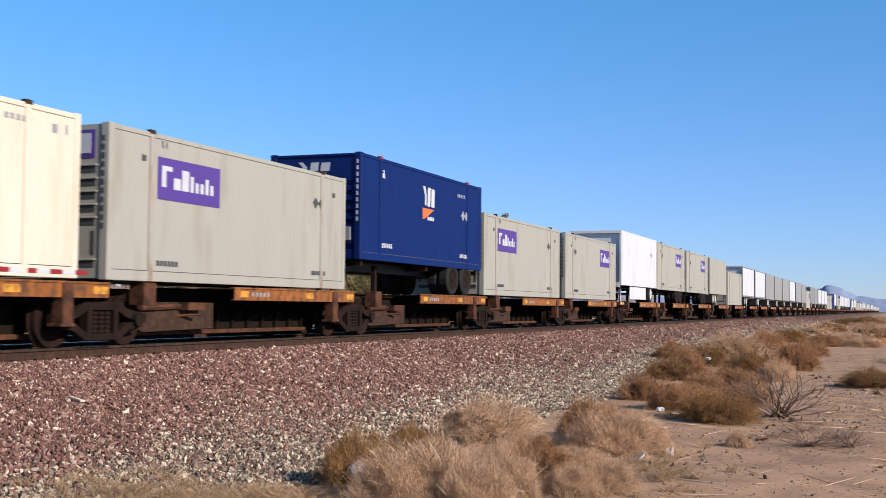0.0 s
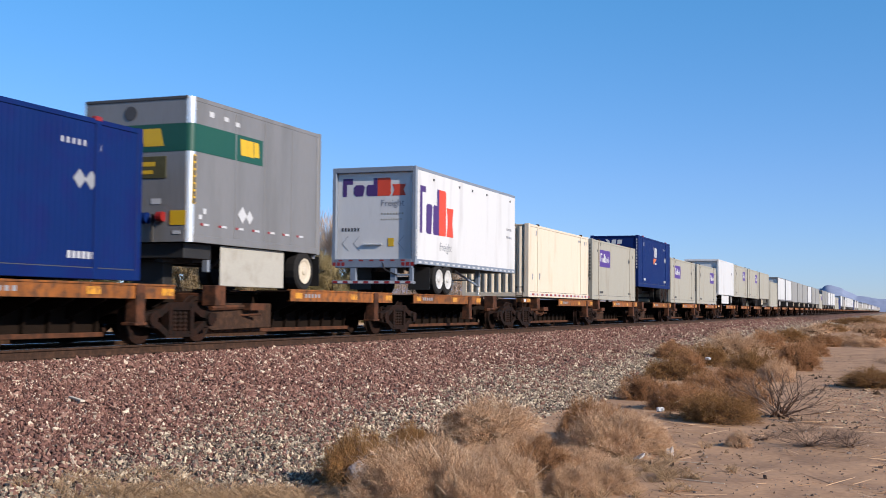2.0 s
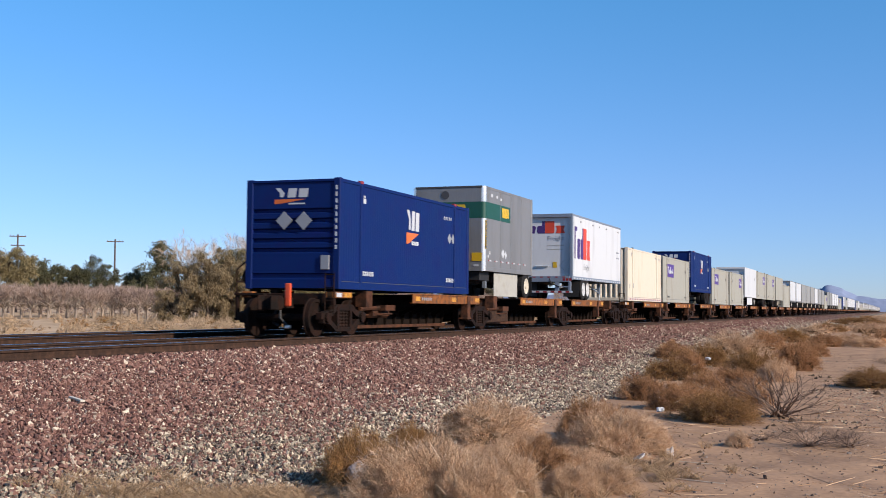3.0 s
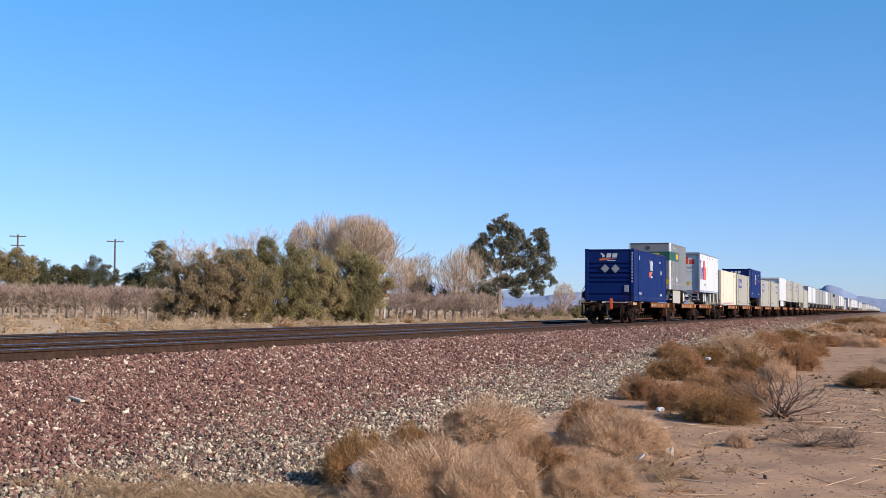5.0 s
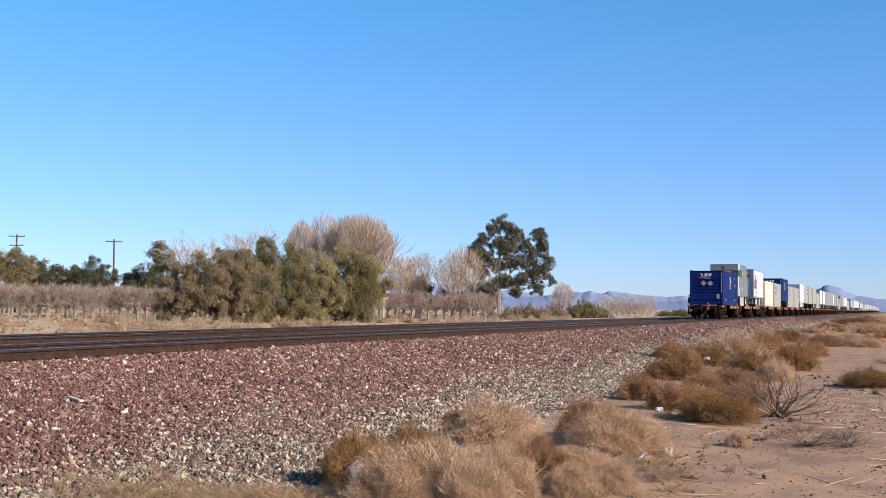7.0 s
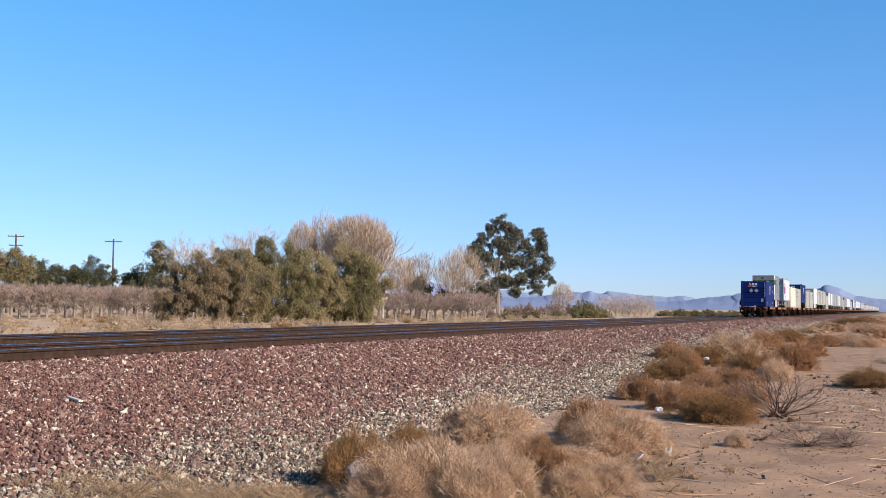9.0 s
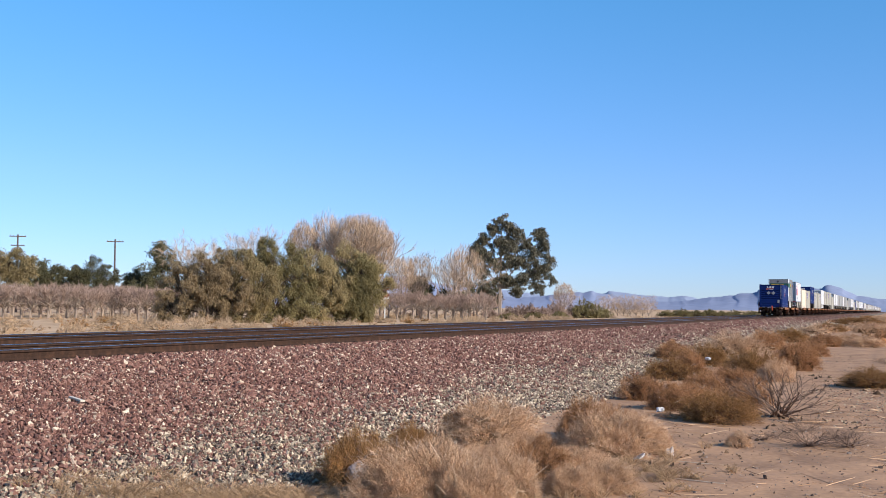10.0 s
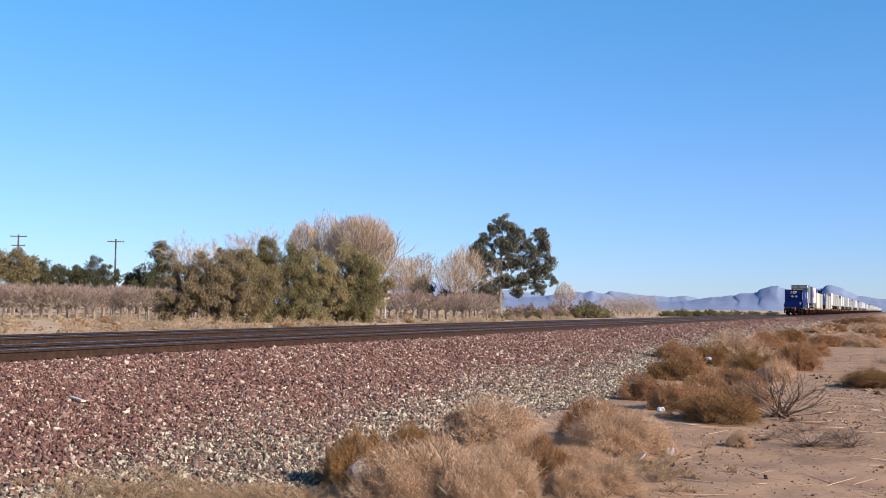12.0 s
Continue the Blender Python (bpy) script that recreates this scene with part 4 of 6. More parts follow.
def trailer(label, paint, frame_paint, length=8.53, high=2.55, floor=1.02, axles=(1.75,), rear="door", rim=RIM, leg_y=6.06, flat_nose=True, rear_mark=True, simple=False):
    """A road trailer; origin on the deck under the middle of its rear end. floor: height of the box over the deck."""
    t = thing("road_trailer", label, "trailer", "loads of the freight train")
    w, L, z0, z1 = 1.2, length, floor, floor + high
    side = part("side_panel", boxes((w - 0.03, w, 0.06, L - 0.12, z0 + 0.12, z1 - 0.07)), paint, t)
    again(side, t, pose(0, L - 0.06, 0, 0, 0, 180))
    rail = part("bottom_rail", bevelled(boxes((w - 0.05, w + 0.006, 0.02, L - 0.10, z0, z0 + 0.13)), 0.006), frame_paint, t)
    again(rail, t, pose(0, L - 0.08, 0, 0, 0, 180))
    rail = part("top_rail", bevelled(boxes((w - 0.05, w + 0.006, 0.02, L - 0.10, z1 - 0.08, z1)), 0.006), frame_paint, t)
    again(rail, t, pose(0, L - 0.08, 0, 0, 0, 180))
    part("roof", bevelled(boxes((-w + 0.04, w - 0.04, 0.02, L - 0.05, z1 - 0.03, z1 - 0.006)), 0.004), paint, t)
    part("floor", boxes((-w + 0.05, w - 0.05, 0.02, L - 0.05, z0 + 0.01, z0 + 0.06)), BLACK, t)
    arc = [(math.sin(radians(a)) * 0.12, math.cos(radians(a)) * 0.12) for a in range(0, 91, 15)]
    for s, nm in ((1, "nose_corner"), (-1, "nose_corner")):
        outline = [(s * (w - 0.12 + u), L - 0.12 + v) for u, v in arc] + [(s * (w - 0.14), L - 0.12)]
        part(nm, prism(bmesh.new(), outline, "z", z0, z1), BRIGHT if not flat_nose else paint, t, "bright rounded corner post" if not flat_nose else "")
    part("nose_panel", bevelled(boxes((-w + 0.12, w - 0.12, L - 0.04, L, z0, z1 - 0.02)), 0.006), paint, t)
    part("nose_cap", bevelled(boxes((-w + 0.10, w - 0.10, L - 0.05, L + 0.015, z1 - 0.05, z1 + 0.01)), 0.008), DARK if not flat_nose else frame_paint, t)
    post = part("rear_post", bevelled(boxes((w - 0.10, w + 0.008, -0.02, 0.10, z0 - 0.02, z1 + 0.01)), 0.01), frame_paint, t)
    again(post, t, pose(-2 * w + 0.092, 0, 0))
    part("rear_header", bevelled(boxes((-w + 0.10, w - 0.10, -0.02, 0.08, z1 - 0.13, z1 + 0.01)), 0.01), frame_paint, t)
    part("rear_sill", bevelled(boxes((-w + 0.10, w - 0.10, -0.03, 0.10, z0 - 0.10, z0 + 0.13)), 0.01), frame_paint, t)
    part("rear_door", bevelled(boxes((-w + 0.10, w - 0.10, 0.09, 0.13, z0 + 0.13, z1 - 0.13)), 0.006), paint, t)
    for y in axles:
        wheels(t, 1.08, y, 0.42, rim)
    lo, hi = min(axles) - 0.6, max(axles) + 0.7
    bm = boxes((-0.55, -0.45, lo, hi, 0.62, floor - 0.005), (0.45, 0.55, lo, hi, 0.62, floor - 0.005), *[(-0.9, 0.9, y - 0.06, y + 0.06, 0.36, 0.48) for y in axles])
    part("running_gear", bm, BLACK, t)
    leg = part("landing_leg", bevelled(boxes((0.72, 0.84, leg_y - 0.06, leg_y + 0.06, 0.30, floor)), 0.008), STEELBLUE, t)
    again(leg, t, pose(-1.56, 0, 0))
    foot = part("leg_foot", bevelled(boxes((0.745, 0.815, leg_y - 0.035, leg_y + 0.035, 0.02, 0.28), (0.70, 0.86, leg_y - 0.09, leg_y + 0.09, 0.0, 0.03)), 0.004), BRIGHT, leg, "bare steel landing foot")
    bm = bmesh.new()
    rod(bm, (0.78, leg_y, 0.32), (0.5, leg_y - 1.3, floor - 0.03), 0.03)
    rod(bm, (-0.78, leg_y, 0.32), (-0.5, leg_y - 1.3, floor - 0.03), 0.03)
    rod(bm, (-0.78, leg_y, 0.5), (0.78, leg_y, 0.5), 0.025)
    part("leg_brace", bm, STEELBLUE, t)
    flap = part("mud_flap", boxes((0.55, 1.18, min(axles) - 0.68, min(axles) - 0.665, 0.12, floor - 0.05)), BLACK, t)
    again(flap, t, pose(-1.73, 0, 0))
    return t


def bumper(t, floor):
    post = part("bumper_post", bevelled(boxes((0.50, 0.66, -0.02, 0.10, 0.30, floor - 0.1)), 0.008), STEELBLUE, t)
    again(post, t, pose(-1.16, 0, 0))
    part("bumper_post", bevelled(boxes((1.04, 1.14, -0.02, 0.06, 0.30, floor - 0.1)), 0.008), STEELBLUE, t)
    part("step", bevelled(boxes((0.66, 1.04, -0.02, 0.05, 0.47, 0.51)), 0.006), STEELBLUE, t)
    part("bumper_bar", bevelled(boxes((-1.18, 1.16, -0.04, 0.06, 0.25, 0.34)), 0.01), STEELBLUE, t)
    red = [quad(-1.16 + i * 0.3, -1.02 + i * 0.3, 0.265, 0.325) for i in range(8)]
    white = [quad(-1.01 + i * 0.3, -0.87 + i * 0.3, 0.265, 0.325) for i in range(8)]
    pieces("reflective_tape", red, -0.04, LAMPRED, t, end=True)
    pieces("reflective_tape", white, -0.04, PALE, t, end=True)


def freight_trailer():
    fl = 0.78
    t = trailer("clean white road trailer with violet and orange emblem", WHITE, STEELBLUE, 8.6, 2.55, fl, (1.75, 2.42), rim=RIMW, leg_y=6.06)
    bumper(t, fl)
    w, z = 1.2, fl
    def letters(u, shape, k):
        """Blocks standing for the five characters of the emblem; k: width scale, u: start."""
        base, x_top, cap = shape
        f = [(u, cap), (u + 0.40 * k, cap), (u + 0.40 * k, cap - 0.16), (u + 0.16 * k, cap - 0.16), (u + 0.16 * k, base), (u, base)]
        e = [(u + 0.44 * k, base + 0.06), (u + 0.52 * k, base), (u + 0.80 * k, base), (u + 0.88 * k, x_top - 0.06), (u + 0.80 * k, x_top), (u + 0.52 * k, x_top), (u + 0.44 * k, x_top - 0.06)]
        d = [(u + 0.94 * k, base + 0.06), (u + 1.0 * k, base), (u + 1.37 * k, base), (u + 1.37 * k, cap), (u + 1.22 * k, cap), (u + 1.22 * k, x_top), (u + 1.0 * k, x_top), (u + 0.94 * k, x_top - 0.06)]
        big = [(u + 1.38 * k, base), (u + 1.86 * k, base), (u + 1.90 * k, base + 0.06), (u + 1.90 * k, cap - 0.06), (u + 1.86 * k, cap), (u + 1.38 * k, cap)]
        x = [(u + 1.96 * k, base), (u + 2.48 * k, base), (u + 2.40 * k, (base + x_top) / 2), (u + 2.48 * k, x_top), (u + 1.96 * k, x_top), (u + 2.04 * k, (base + x_top) / 2)]
        return [f, e, d], [big, x]
    v, r = letters(0.28, (z + 0.83, z + 1.63, z + 2.08), 1.0)
    pieces("emblem", v, w + 0.001, VIOLET, t, "violet emblem blocks")
    pieces("emblem", r, w + 0.001, RED, t, "orange-red emblem blocks")
    lettered("Freight", 0.33, Matrix.Translation((w + 0.003, 1.72, z + 0.42)) @ Euler((radians(90), 0, radians(90))).to_matrix().to_4x4(), DIM, t, "grey lettering")
    v, r = letters(-0.95, (z + 1.80, z + 2.10, z + 2.28), 0.735)
    for o in v + r:
        for i, (a, b) in enumerate(o):
            o[i] = (a, min(b, z + 2.28))
    pieces("emblem", v, 0.088, VIOLET, t, "violet emblem blocks", end=True)
    pieces("emblem", r, 0.088, RED, t, "orange-red emblem blocks", end=True)
    lettered("Freight", 0.24, Matrix.Translation((0.16, 0.085, z + 1.53)) @ Euler((radians(90), 0, 0)).to_matrix().to_4x4(), DIM, t, "grey lettering")
    pieces("marking", bars(0.17, z + 1.30, 8, 0.05, 0.05, 0.035) + bars(0.17, z + 1.16, 9, 0.04, 0.035, 0.03), 0.088, SKIRT, t, "faint grey bars", end=True)
    pieces("marking", bars(-0.97, z + 0.87, 6, 0.05, 0.09, 0.042), 0.088, DARK, t, "dark figures", end=True)
    part("door_handle", bevelled(boxes((-0.32, 0.22, 0.03, 0.09, z + 0.50, z + 0.54)), 0.01), BRIGHT, t)
    pieces("label_plate", [quad(0.38, 0.55, z + 0.46, z + 0.68)], 0.085, GOLD, t, "yellow label", end=True)
    holders = []
    for a in (-0.78, -0.45, 0.84):
        for s in (-1, 1):
            holders += [[(a - 0.18, z + 0.55), (a - 0.165, z + 0.55), (a + 0.01, z + 0.55 + s * 0.19), (a - 0.005, z + 0.55 + s * 0.19)]]
    pieces("placard_frame", holders, 0.088, DIM, t, end=True)
    pieces("tail_light", [quad(-1.17 + i * 0.13, -1.08 + i * 0.13, z - 0.05, z + 0.04) for i in range(3)] + [quad(0.82 + i * 0.13, 0.91 + i * 0.13, z - 0.05, z + 0.04) for i in range(3)], -0.03, LAMPRED, t, "red tail lights", end=True)
    pieces("reflective_tape", [quad(-1.0 + i * 0.3, -0.88 + i * 0.3, z + 0.07, z + 0.11) for i in range(7)], -0.03, LAMPRED, t, end=True)
    pieces("reflective_tape", [quad(0.2 + i * 0.42, 0.40 + i * 0.42, z + 0.03, z + 0.08) for i in range(20)], w + 0.007, PALE, t)
    pieces("roof_lamp", [quad(y, y + 0.07, z + 2.28, z + 2.34) for y in (1.2, 3.2, 4.3, 5.6, 7.9)], w + 0.001, DARK, t, "small side lamps", thick=0.02)
    pieces("marking", bars(7.6, z + 1.35, 5, 0.07, 0.07, 0.04) + bars(7.6, z + 1.1, 5, 0.07, 0.07, 0.04), w + 0.001, DIM, t, "faint grey figures")
    pieces("side_door_pin", [quad(-0.01, 0.02, z + 0.2, z + 0.9)], w + 0.01, BRIGHT, t, thick=0.02)
    bm = bmesh.new()
    rod(bm, (0.25, 0.0, z + 0.1), (0.35, -0.05, z - 0.15), 0.02)
    rod(bm, (0.35, -0.05, z - 0.15), (0.7, -0.03, z - 0.3), 0.02)
    part("air_line", bm, BLACK, t)
    return t


def silver_trailer():
    """Short silver trailer that stands nose backwards on its car."""
    fl, L = 0.80, 4.95
    t = trailer("dull silver road trailer with a dark green band", SILVER, SILVER, L, 2.60, fl, (0.62,), rim=RIM, leg_y=3.75, flat_nose=False)
    w, z = 1.2, fl
    # the verge side of this trailer is its -x side, the nose its +y end
    xs, yn = -w - 0.005, L + 0.005
    pieces("green_band", [quad(L - 2.48, L - 0.12, z + 1.62, z + 2.12)], xs, GREEN, t, "dark green painted band")
    pieces("green_band", [quad(-w + 0.12, w - 0.12, z + 1.62, z + 2.12)], yn, GREEN, t, "dark green painted band", end=True)
    part("green_band", prism(bmesh.new(), [(-w + 0.12 - math.sin(radians(a)) * 0.124, L - 0.12 + math.cos(radians(a)) * 0.124) for a in range(0, 91, 15)] + [(-w + 0.13, L - 0.13)], "z", z + 1.62, z + 2.12), GREEN, t)
    A = L - 1.66
    pieces("emblem", [quad(A - 0.24, A, z + 1.74, z + 2.05, 0.03), quad(A - 0.47, A - 0.25, z + 1.74, z + 2.05, 0.03), quad(A - 0.68, A - 0.5, z + 1.76, z + 2.05, 0.03)], xs - 0.003, GOLD, t, "yellow emblem blocks")
    pieces("emblem", [quad(-0.62, -0.2, z + 1.72, z + 2.04, 0.08), quad(-0.12, 0.3, z + 1.72, z + 2.04, 0.08), quad(0.38, 0.8, z + 1.72, z + 2.04, 0.08)], yn + 0.005, GOLD, t, "yellow emblem blocks", end=True)
    sign = part("nose_sign", bevelled(boxes((-0.68, 0.35, yn - 0.01, yn + 0.01, z + 1.14, z + 1.54)), 0.008), PINE, t, "dark green sign plate")
    pieces("sign_lines", [quad(-0.45, 0.2, z + 1.36, z + 1.44), quad(-0.4, 0.1, z + 1.22, z + 1.29)], yn + 0.014, GOLD, sign, end=True)
    pieces("strip", [quad(L - 0.14, L - 0.05, z + 0.68, z + 1.56)], xs - 0.004, GOLD, t, "yellow number strip")
    pieces("figure", [quad(L - 0.125, L - 0.065, z + 1.44 - i * 0.125, z + 1.53 - i * 0.125) for i in range(7)], xs - 0.008, DARK, t, "dark figures")
    pieces("label_plate", [quad(-1.1, -0.78, z + 0.30, z + 0.56)], yn + 0.005, GOLD, t, "yellow label", end=True)
    pieces("label_plate", [quad(-0.58, -0.38, z + 0.68, z + 0.78), quad(-1.0, -0.84, z + 0.14, z + 0.2)], yn + 0.005, PALE, t, "white label", end=True)
    bm = bmesh.new()
    ring(bm, [(-0.06, 0.09), (0.06, 0.09)], 12, (-0.62, yn + 0.06, z + 0.45))
    part("air_coupling", bm, LAMPRED, t, "red air coupling")
    bm = bmesh.new()
    ring(bm, [(-0.07, 0.10), (0.07, 0.10)], 12, (-0.28, yn + 0.06, z + 0.43))
    part("air_coupling", bm, BLUE, t, "blue air coupling")
    bm = bmesh.new()
    rod(bm, (-0.45, yn + 0.05, z + 0.5), (-0.45, yn + 0.05, z + 0.0), 0.03)
    part("air_line", bm, BLACK, t)
    pieces("vent", [[(0.1 + 0.13 * math.cos(a), z + 2.34 + 0.13 * math.sin(a)) for a in np.linspace(0, 2 * math.pi, 12, endpoint=False)]], yn + 0.01, DARK, t, "round dark vent", end=True, thick=0.02)
    pieces("placard", [diamond(L - 1.75, z + 0.60, 0.16), diamond(L - 2.02, z + 0.57, 0.13)], xs - 0.002, PALE, t, "white diamond placards")
    pieces("reflective_tape", [quad(L - 0.6 - i * 0.6, L - 0.42 - i * 0.6, z + 0.31, z + 0.35) for i in range(7)], xs - 0.002, PALE, t)
    pieces("reflective_tape", [quad(L - 0.42 - i * 0.6, L - 0.32 - i * 0.6, z + 0.31, z + 0.35) for i in range(7)], xs - 0.002, LAMPRED, t)
    pieces("marking", [quad(L - 0.5, L - 0.4, z + 0.52, z + 0.62), quad(L - 0.36, L - 0.26, z + 0.42, z + 0.5), quad(L - 0.7, L - 0.55, z + 2.3, z + 2.4), quad(L - 1.2, L - 1.05, z + 2.3, z + 2.38), quad(L - 1.6, L - 1.45, z + 2.26, z + 2.34)], xs - 0.002, PALE, t)
    part("side_skirt", bevelled(boxes((-1.12, -1.09, L - 3.55, L - 1.15, z - 0.76, z - 0.01)), 0.01), SKIRT, t, "pale cream side panel under the floor")
    part("nose_underframe", bevelled(boxes((-1.0, 1.0, L - 1.0, L - 0.12, 0.52, fl - 0.005), (-0.5, -0.3, 1.3, L - 0.2, 0.45, fl - 0.005), (0.3, 0.5, 1.3, L - 0.2, 0.45, fl - 0.005), (-0.35, 0.35, L - 0.75, L - 0.45, 0.0, 0.52)), 0.01), BLACK, t)
    for i in range(4):
        part("panel_seam", bevelled(boxes((-w - 0.006, -w + 0.002, 0.15 + i * 1.1, 0.18 + i * 1.1, z + 0.14, z + 2.5)), 0.001), SILVER, t)
    return t


def chassis(length=8.5, high=0.75):
    c = thing("container_chassis", "dark steel road chassis under a container", "chassis", "loads of the freight train")
    beam = part("beam", bevelled(boxes((0.38, 0.50, 0.1, length, high - 0.25, high - 0.004)), 0.008), BLACK, c)
    again(beam, c, pose(-0.88, 0, 0))
    part("cross_beam", boxes(*[(-1.1, 1.1, y, y + 0.12, high - 0.14, high - 0.01) for y in (0.15, length / 2, length - 0.3)]), GRIME, c)
    for y in (length - 2.4, length - 1.3):
        wheels(c, 1.08, y, 0.46, GRIME)
    leg = part("landing_leg", bevelled(boxes((0.7, 0.82, 1.6, 1.72, 0.0, high - 0.1)), 0.008), GRIME, c)
    again(leg, c, pose(-1.52, 0, 0))
    return c


DECK = 1.02          # deck over the rail top
def carry(ob, y, z, turned=False, length=0.0):
    """Remembers a thing that rides on the train: its rear end's place along the track at the start."""
    m = pose(CENTRE, y + length, z, 0, 0, 180) if turned else pose(CENTRE, y, z)
    ob.matrix_basis = m
    MOVING.append((ob, m))
    return ob


def train():
    low, top = RAIL_TOP + 1.06, RAIL_TOP + DECK
    std, end_car = platform(), platform(stub=True)
    last = platform(flip=True, lead=9.01)
    lead = platform(lead=8.7, span=9.0)
    tail = copy_thing(end_car, pose(0, 0, 0))
    tail_end(tail)
    tail["label"] = "last rusty brown rail car platform with an orange marker"
    carry(tail, -23.67, RAIL_TOP)
    carry(std, -14.31, RAIL_TOP)
    carry(last, -4.61, RAIL_TOP)
    carry(end_car, 6.32, RAIL_TOP)
    carry(copy_thing(std, pose(0, 0, 0)), 15.30, RAIL_TOP)
    carry(copy_thing(std, pose(0, 0, 0)), 24.56, RAIL_TOP)
    carry(copy_thing(std, pose(0, 0, 0)), 33.65, RAIL_TOP)
    carry(lead, 42.6, RAIL_TOP)
    SPINNING.extend(o for car, _ in MOVING[:7] for o in car.children_recursive if o.name.startswith("wheelset"))
    blue = container("dark blue ribbed shipping container with white emblem blocks", BLUE, 8.53, 2.5, "slats", 0.13, 0.0035, LAMPRED)
    blue_marks(blue)
    carry(blue, -24.27, low)
    carry(silver_trailer(), -14.31, top - 0.03, True, 4.95)
    carry(freight_trailer(), -3.92, top)
    cream = container("cream shipping container with taped base rail and ribbed end", CREAM, 8.33, 2.5, "columns", 0.10, 0.004, RUST)
    cream_marks(cream)
    carry(cream, 6.15, low)
    tan = container("warm grey shipping container with a worn purple patch", TAN, 8.55, 2.5, "open", 0.17, 0.003, RUST, posts=OLDPOST)
    tan_marks(tan, 1.33)
    carry(tan, 15.17, low)
    carry(copy_thing(tan, pose(0, 0, 0)), 33.32, low)
    c5 = copy_thing(blue, pose(0, 0, 0))
    c5["label"] = "dark blue shipping container riding on a road chassis"
    carry(c5, 24.5, top + 0.76)
    ch = chassis()
    carry(ch, 24.6, top)
    tan2 = container("warm grey shipping container with a purple patch near its front", TAN, 8.55, 2.5, "open", 0.17, 0.003, RUST, posts=OLDPOST)
    tan_marks(tan2, 5.6)
    carry(tan2, 42.74, low)
    white = trailer("white road trailer with a pale skirt panel on a rail car", WHITE, WHITE, 8.55, 2.5, 0.75, (6.9,), rim=RIMW, leg_y=1.5, flat_nose=False)
    part("side_skirt", bevelled(boxes((1.09, 1.12, 2.2, 6.0, 0.12, 0.73)), 0.01), WHITE, white)
    pieces("placard", [diamond(6.9, 2.4, 0.13), diamond(7.15, 2.4, 0.13)], 1.203, DIM, white)
    carry(white, 52.5, top)
    for y in (61.2, 70.5):
        carry(copy_thing(tan2, pose(0, 0, 0)), y, top + 0.70)
        carry(copy_thing(ch, pose(0, 0, 0)), y + 0.02, top)
    buff = trailer("plain warm grey road trailer on a rail car", TAN, TAN, 8.5, 2.45, 0.75, (1.6, 2.6), leg_y=6.2)
    carry(buff, 80.0, top)
    carry(container("plain warm grey shipping container on a rail car", TAN, 8.53, 2.5, "open", 0.17, 0.003), 89.2, low)
    silver = trailer("plain light grey road trailer on a rail car", LIGHTGREY, LIGHTGREY, 8.5, 2.5, 0.75, (1.6, 2.6), leg_y=6.2)
    clean = trailer("plain white road trailer on a rail car", WHITE, SILVER, 8.5, 2.5, 0.75, (1.6, 2.6), rim=RIMW, leg_y=6.2)
    carry(clean, 98.5, top)
    loads = [("clean", 108.0), ("silver", 117.4), ("silver", 126.7), ("silver", 136.0), ("clean", 145.3), ("silver", 155.5), ("silver", 164.8), ("tan", 174.1),
             ("silver", 183.4), ("silver", 192.7), ("clean", 203.0), ("clean", 212.3), ("clean", 221.6), ("tanlow", 230.9), ("tanlow", 240.2), ("blue", 250.5)]
    rng = random.Random(8)
    y = 259.8
    k = 0
    while y < 1130:
        loads.append((rng.choice(("clean", "clean", "silver", "tanlow", "tan", "clean", "blue" if k % 7 == 3 else "tan")), y))
        y += 9.3 if k % 5 else 10.3
        k += 1
    plain_tan = container("warm grey shipping container far down the train", TAN, 8.53, 2.5, "plain", 0.4, 0.012, light=True)
    pieces("patch", [quad(5.6, 7.5, 1.4, 2.1)], 1.189, PURPLE, plain_tan, "purple painted patch")
    plain_blue = container("dark blue shipping container far down the train", BLUE, 8.53, 2.5, "plain", 0.4, 0.012, light=True)
    carry(plain_tan, 1143.0, low)
    carry(plain_blue, 1152.5, low)
    source = {"clean": (clean, top), "silver": (silver, top), "tan": (plain_tan, top + 0.4), "tanlow": (plain_tan, low), "blue": (plain_blue, top + 0.4)}
    first_silver = False
    for kind, at in loads:
        src, z = source[kind]
        if kind in ("tan", "blue"):
            z = low
        if kind == "silver" and not first_silver:
            first_silver = True
            carry(src, at, z)
            continue
        carry(copy_thing(src, pose(0, 0, 0)), at, z)
    far = far_platform()
    ys = [53.0 + i * 9.25 + (i // 5) * 0.9 for i in range(130)]
    for i, y in enumerate(ys):
        if y > 1135:
            break
        if y < 130:
            src = lead if i % 5 == 4 else (end_car if i % 5 == 0 else std)
            carry(copy_thing(src, pose(0, 0, 0)), y, RAIL_TOP)
        elif far is not None:
            carry(far, y, RAIL_TOP)
            spare, far = far, None
        else:
            carry(copy_thing(spare, pose(0, 0, 0)), y, RAIL_TOP)


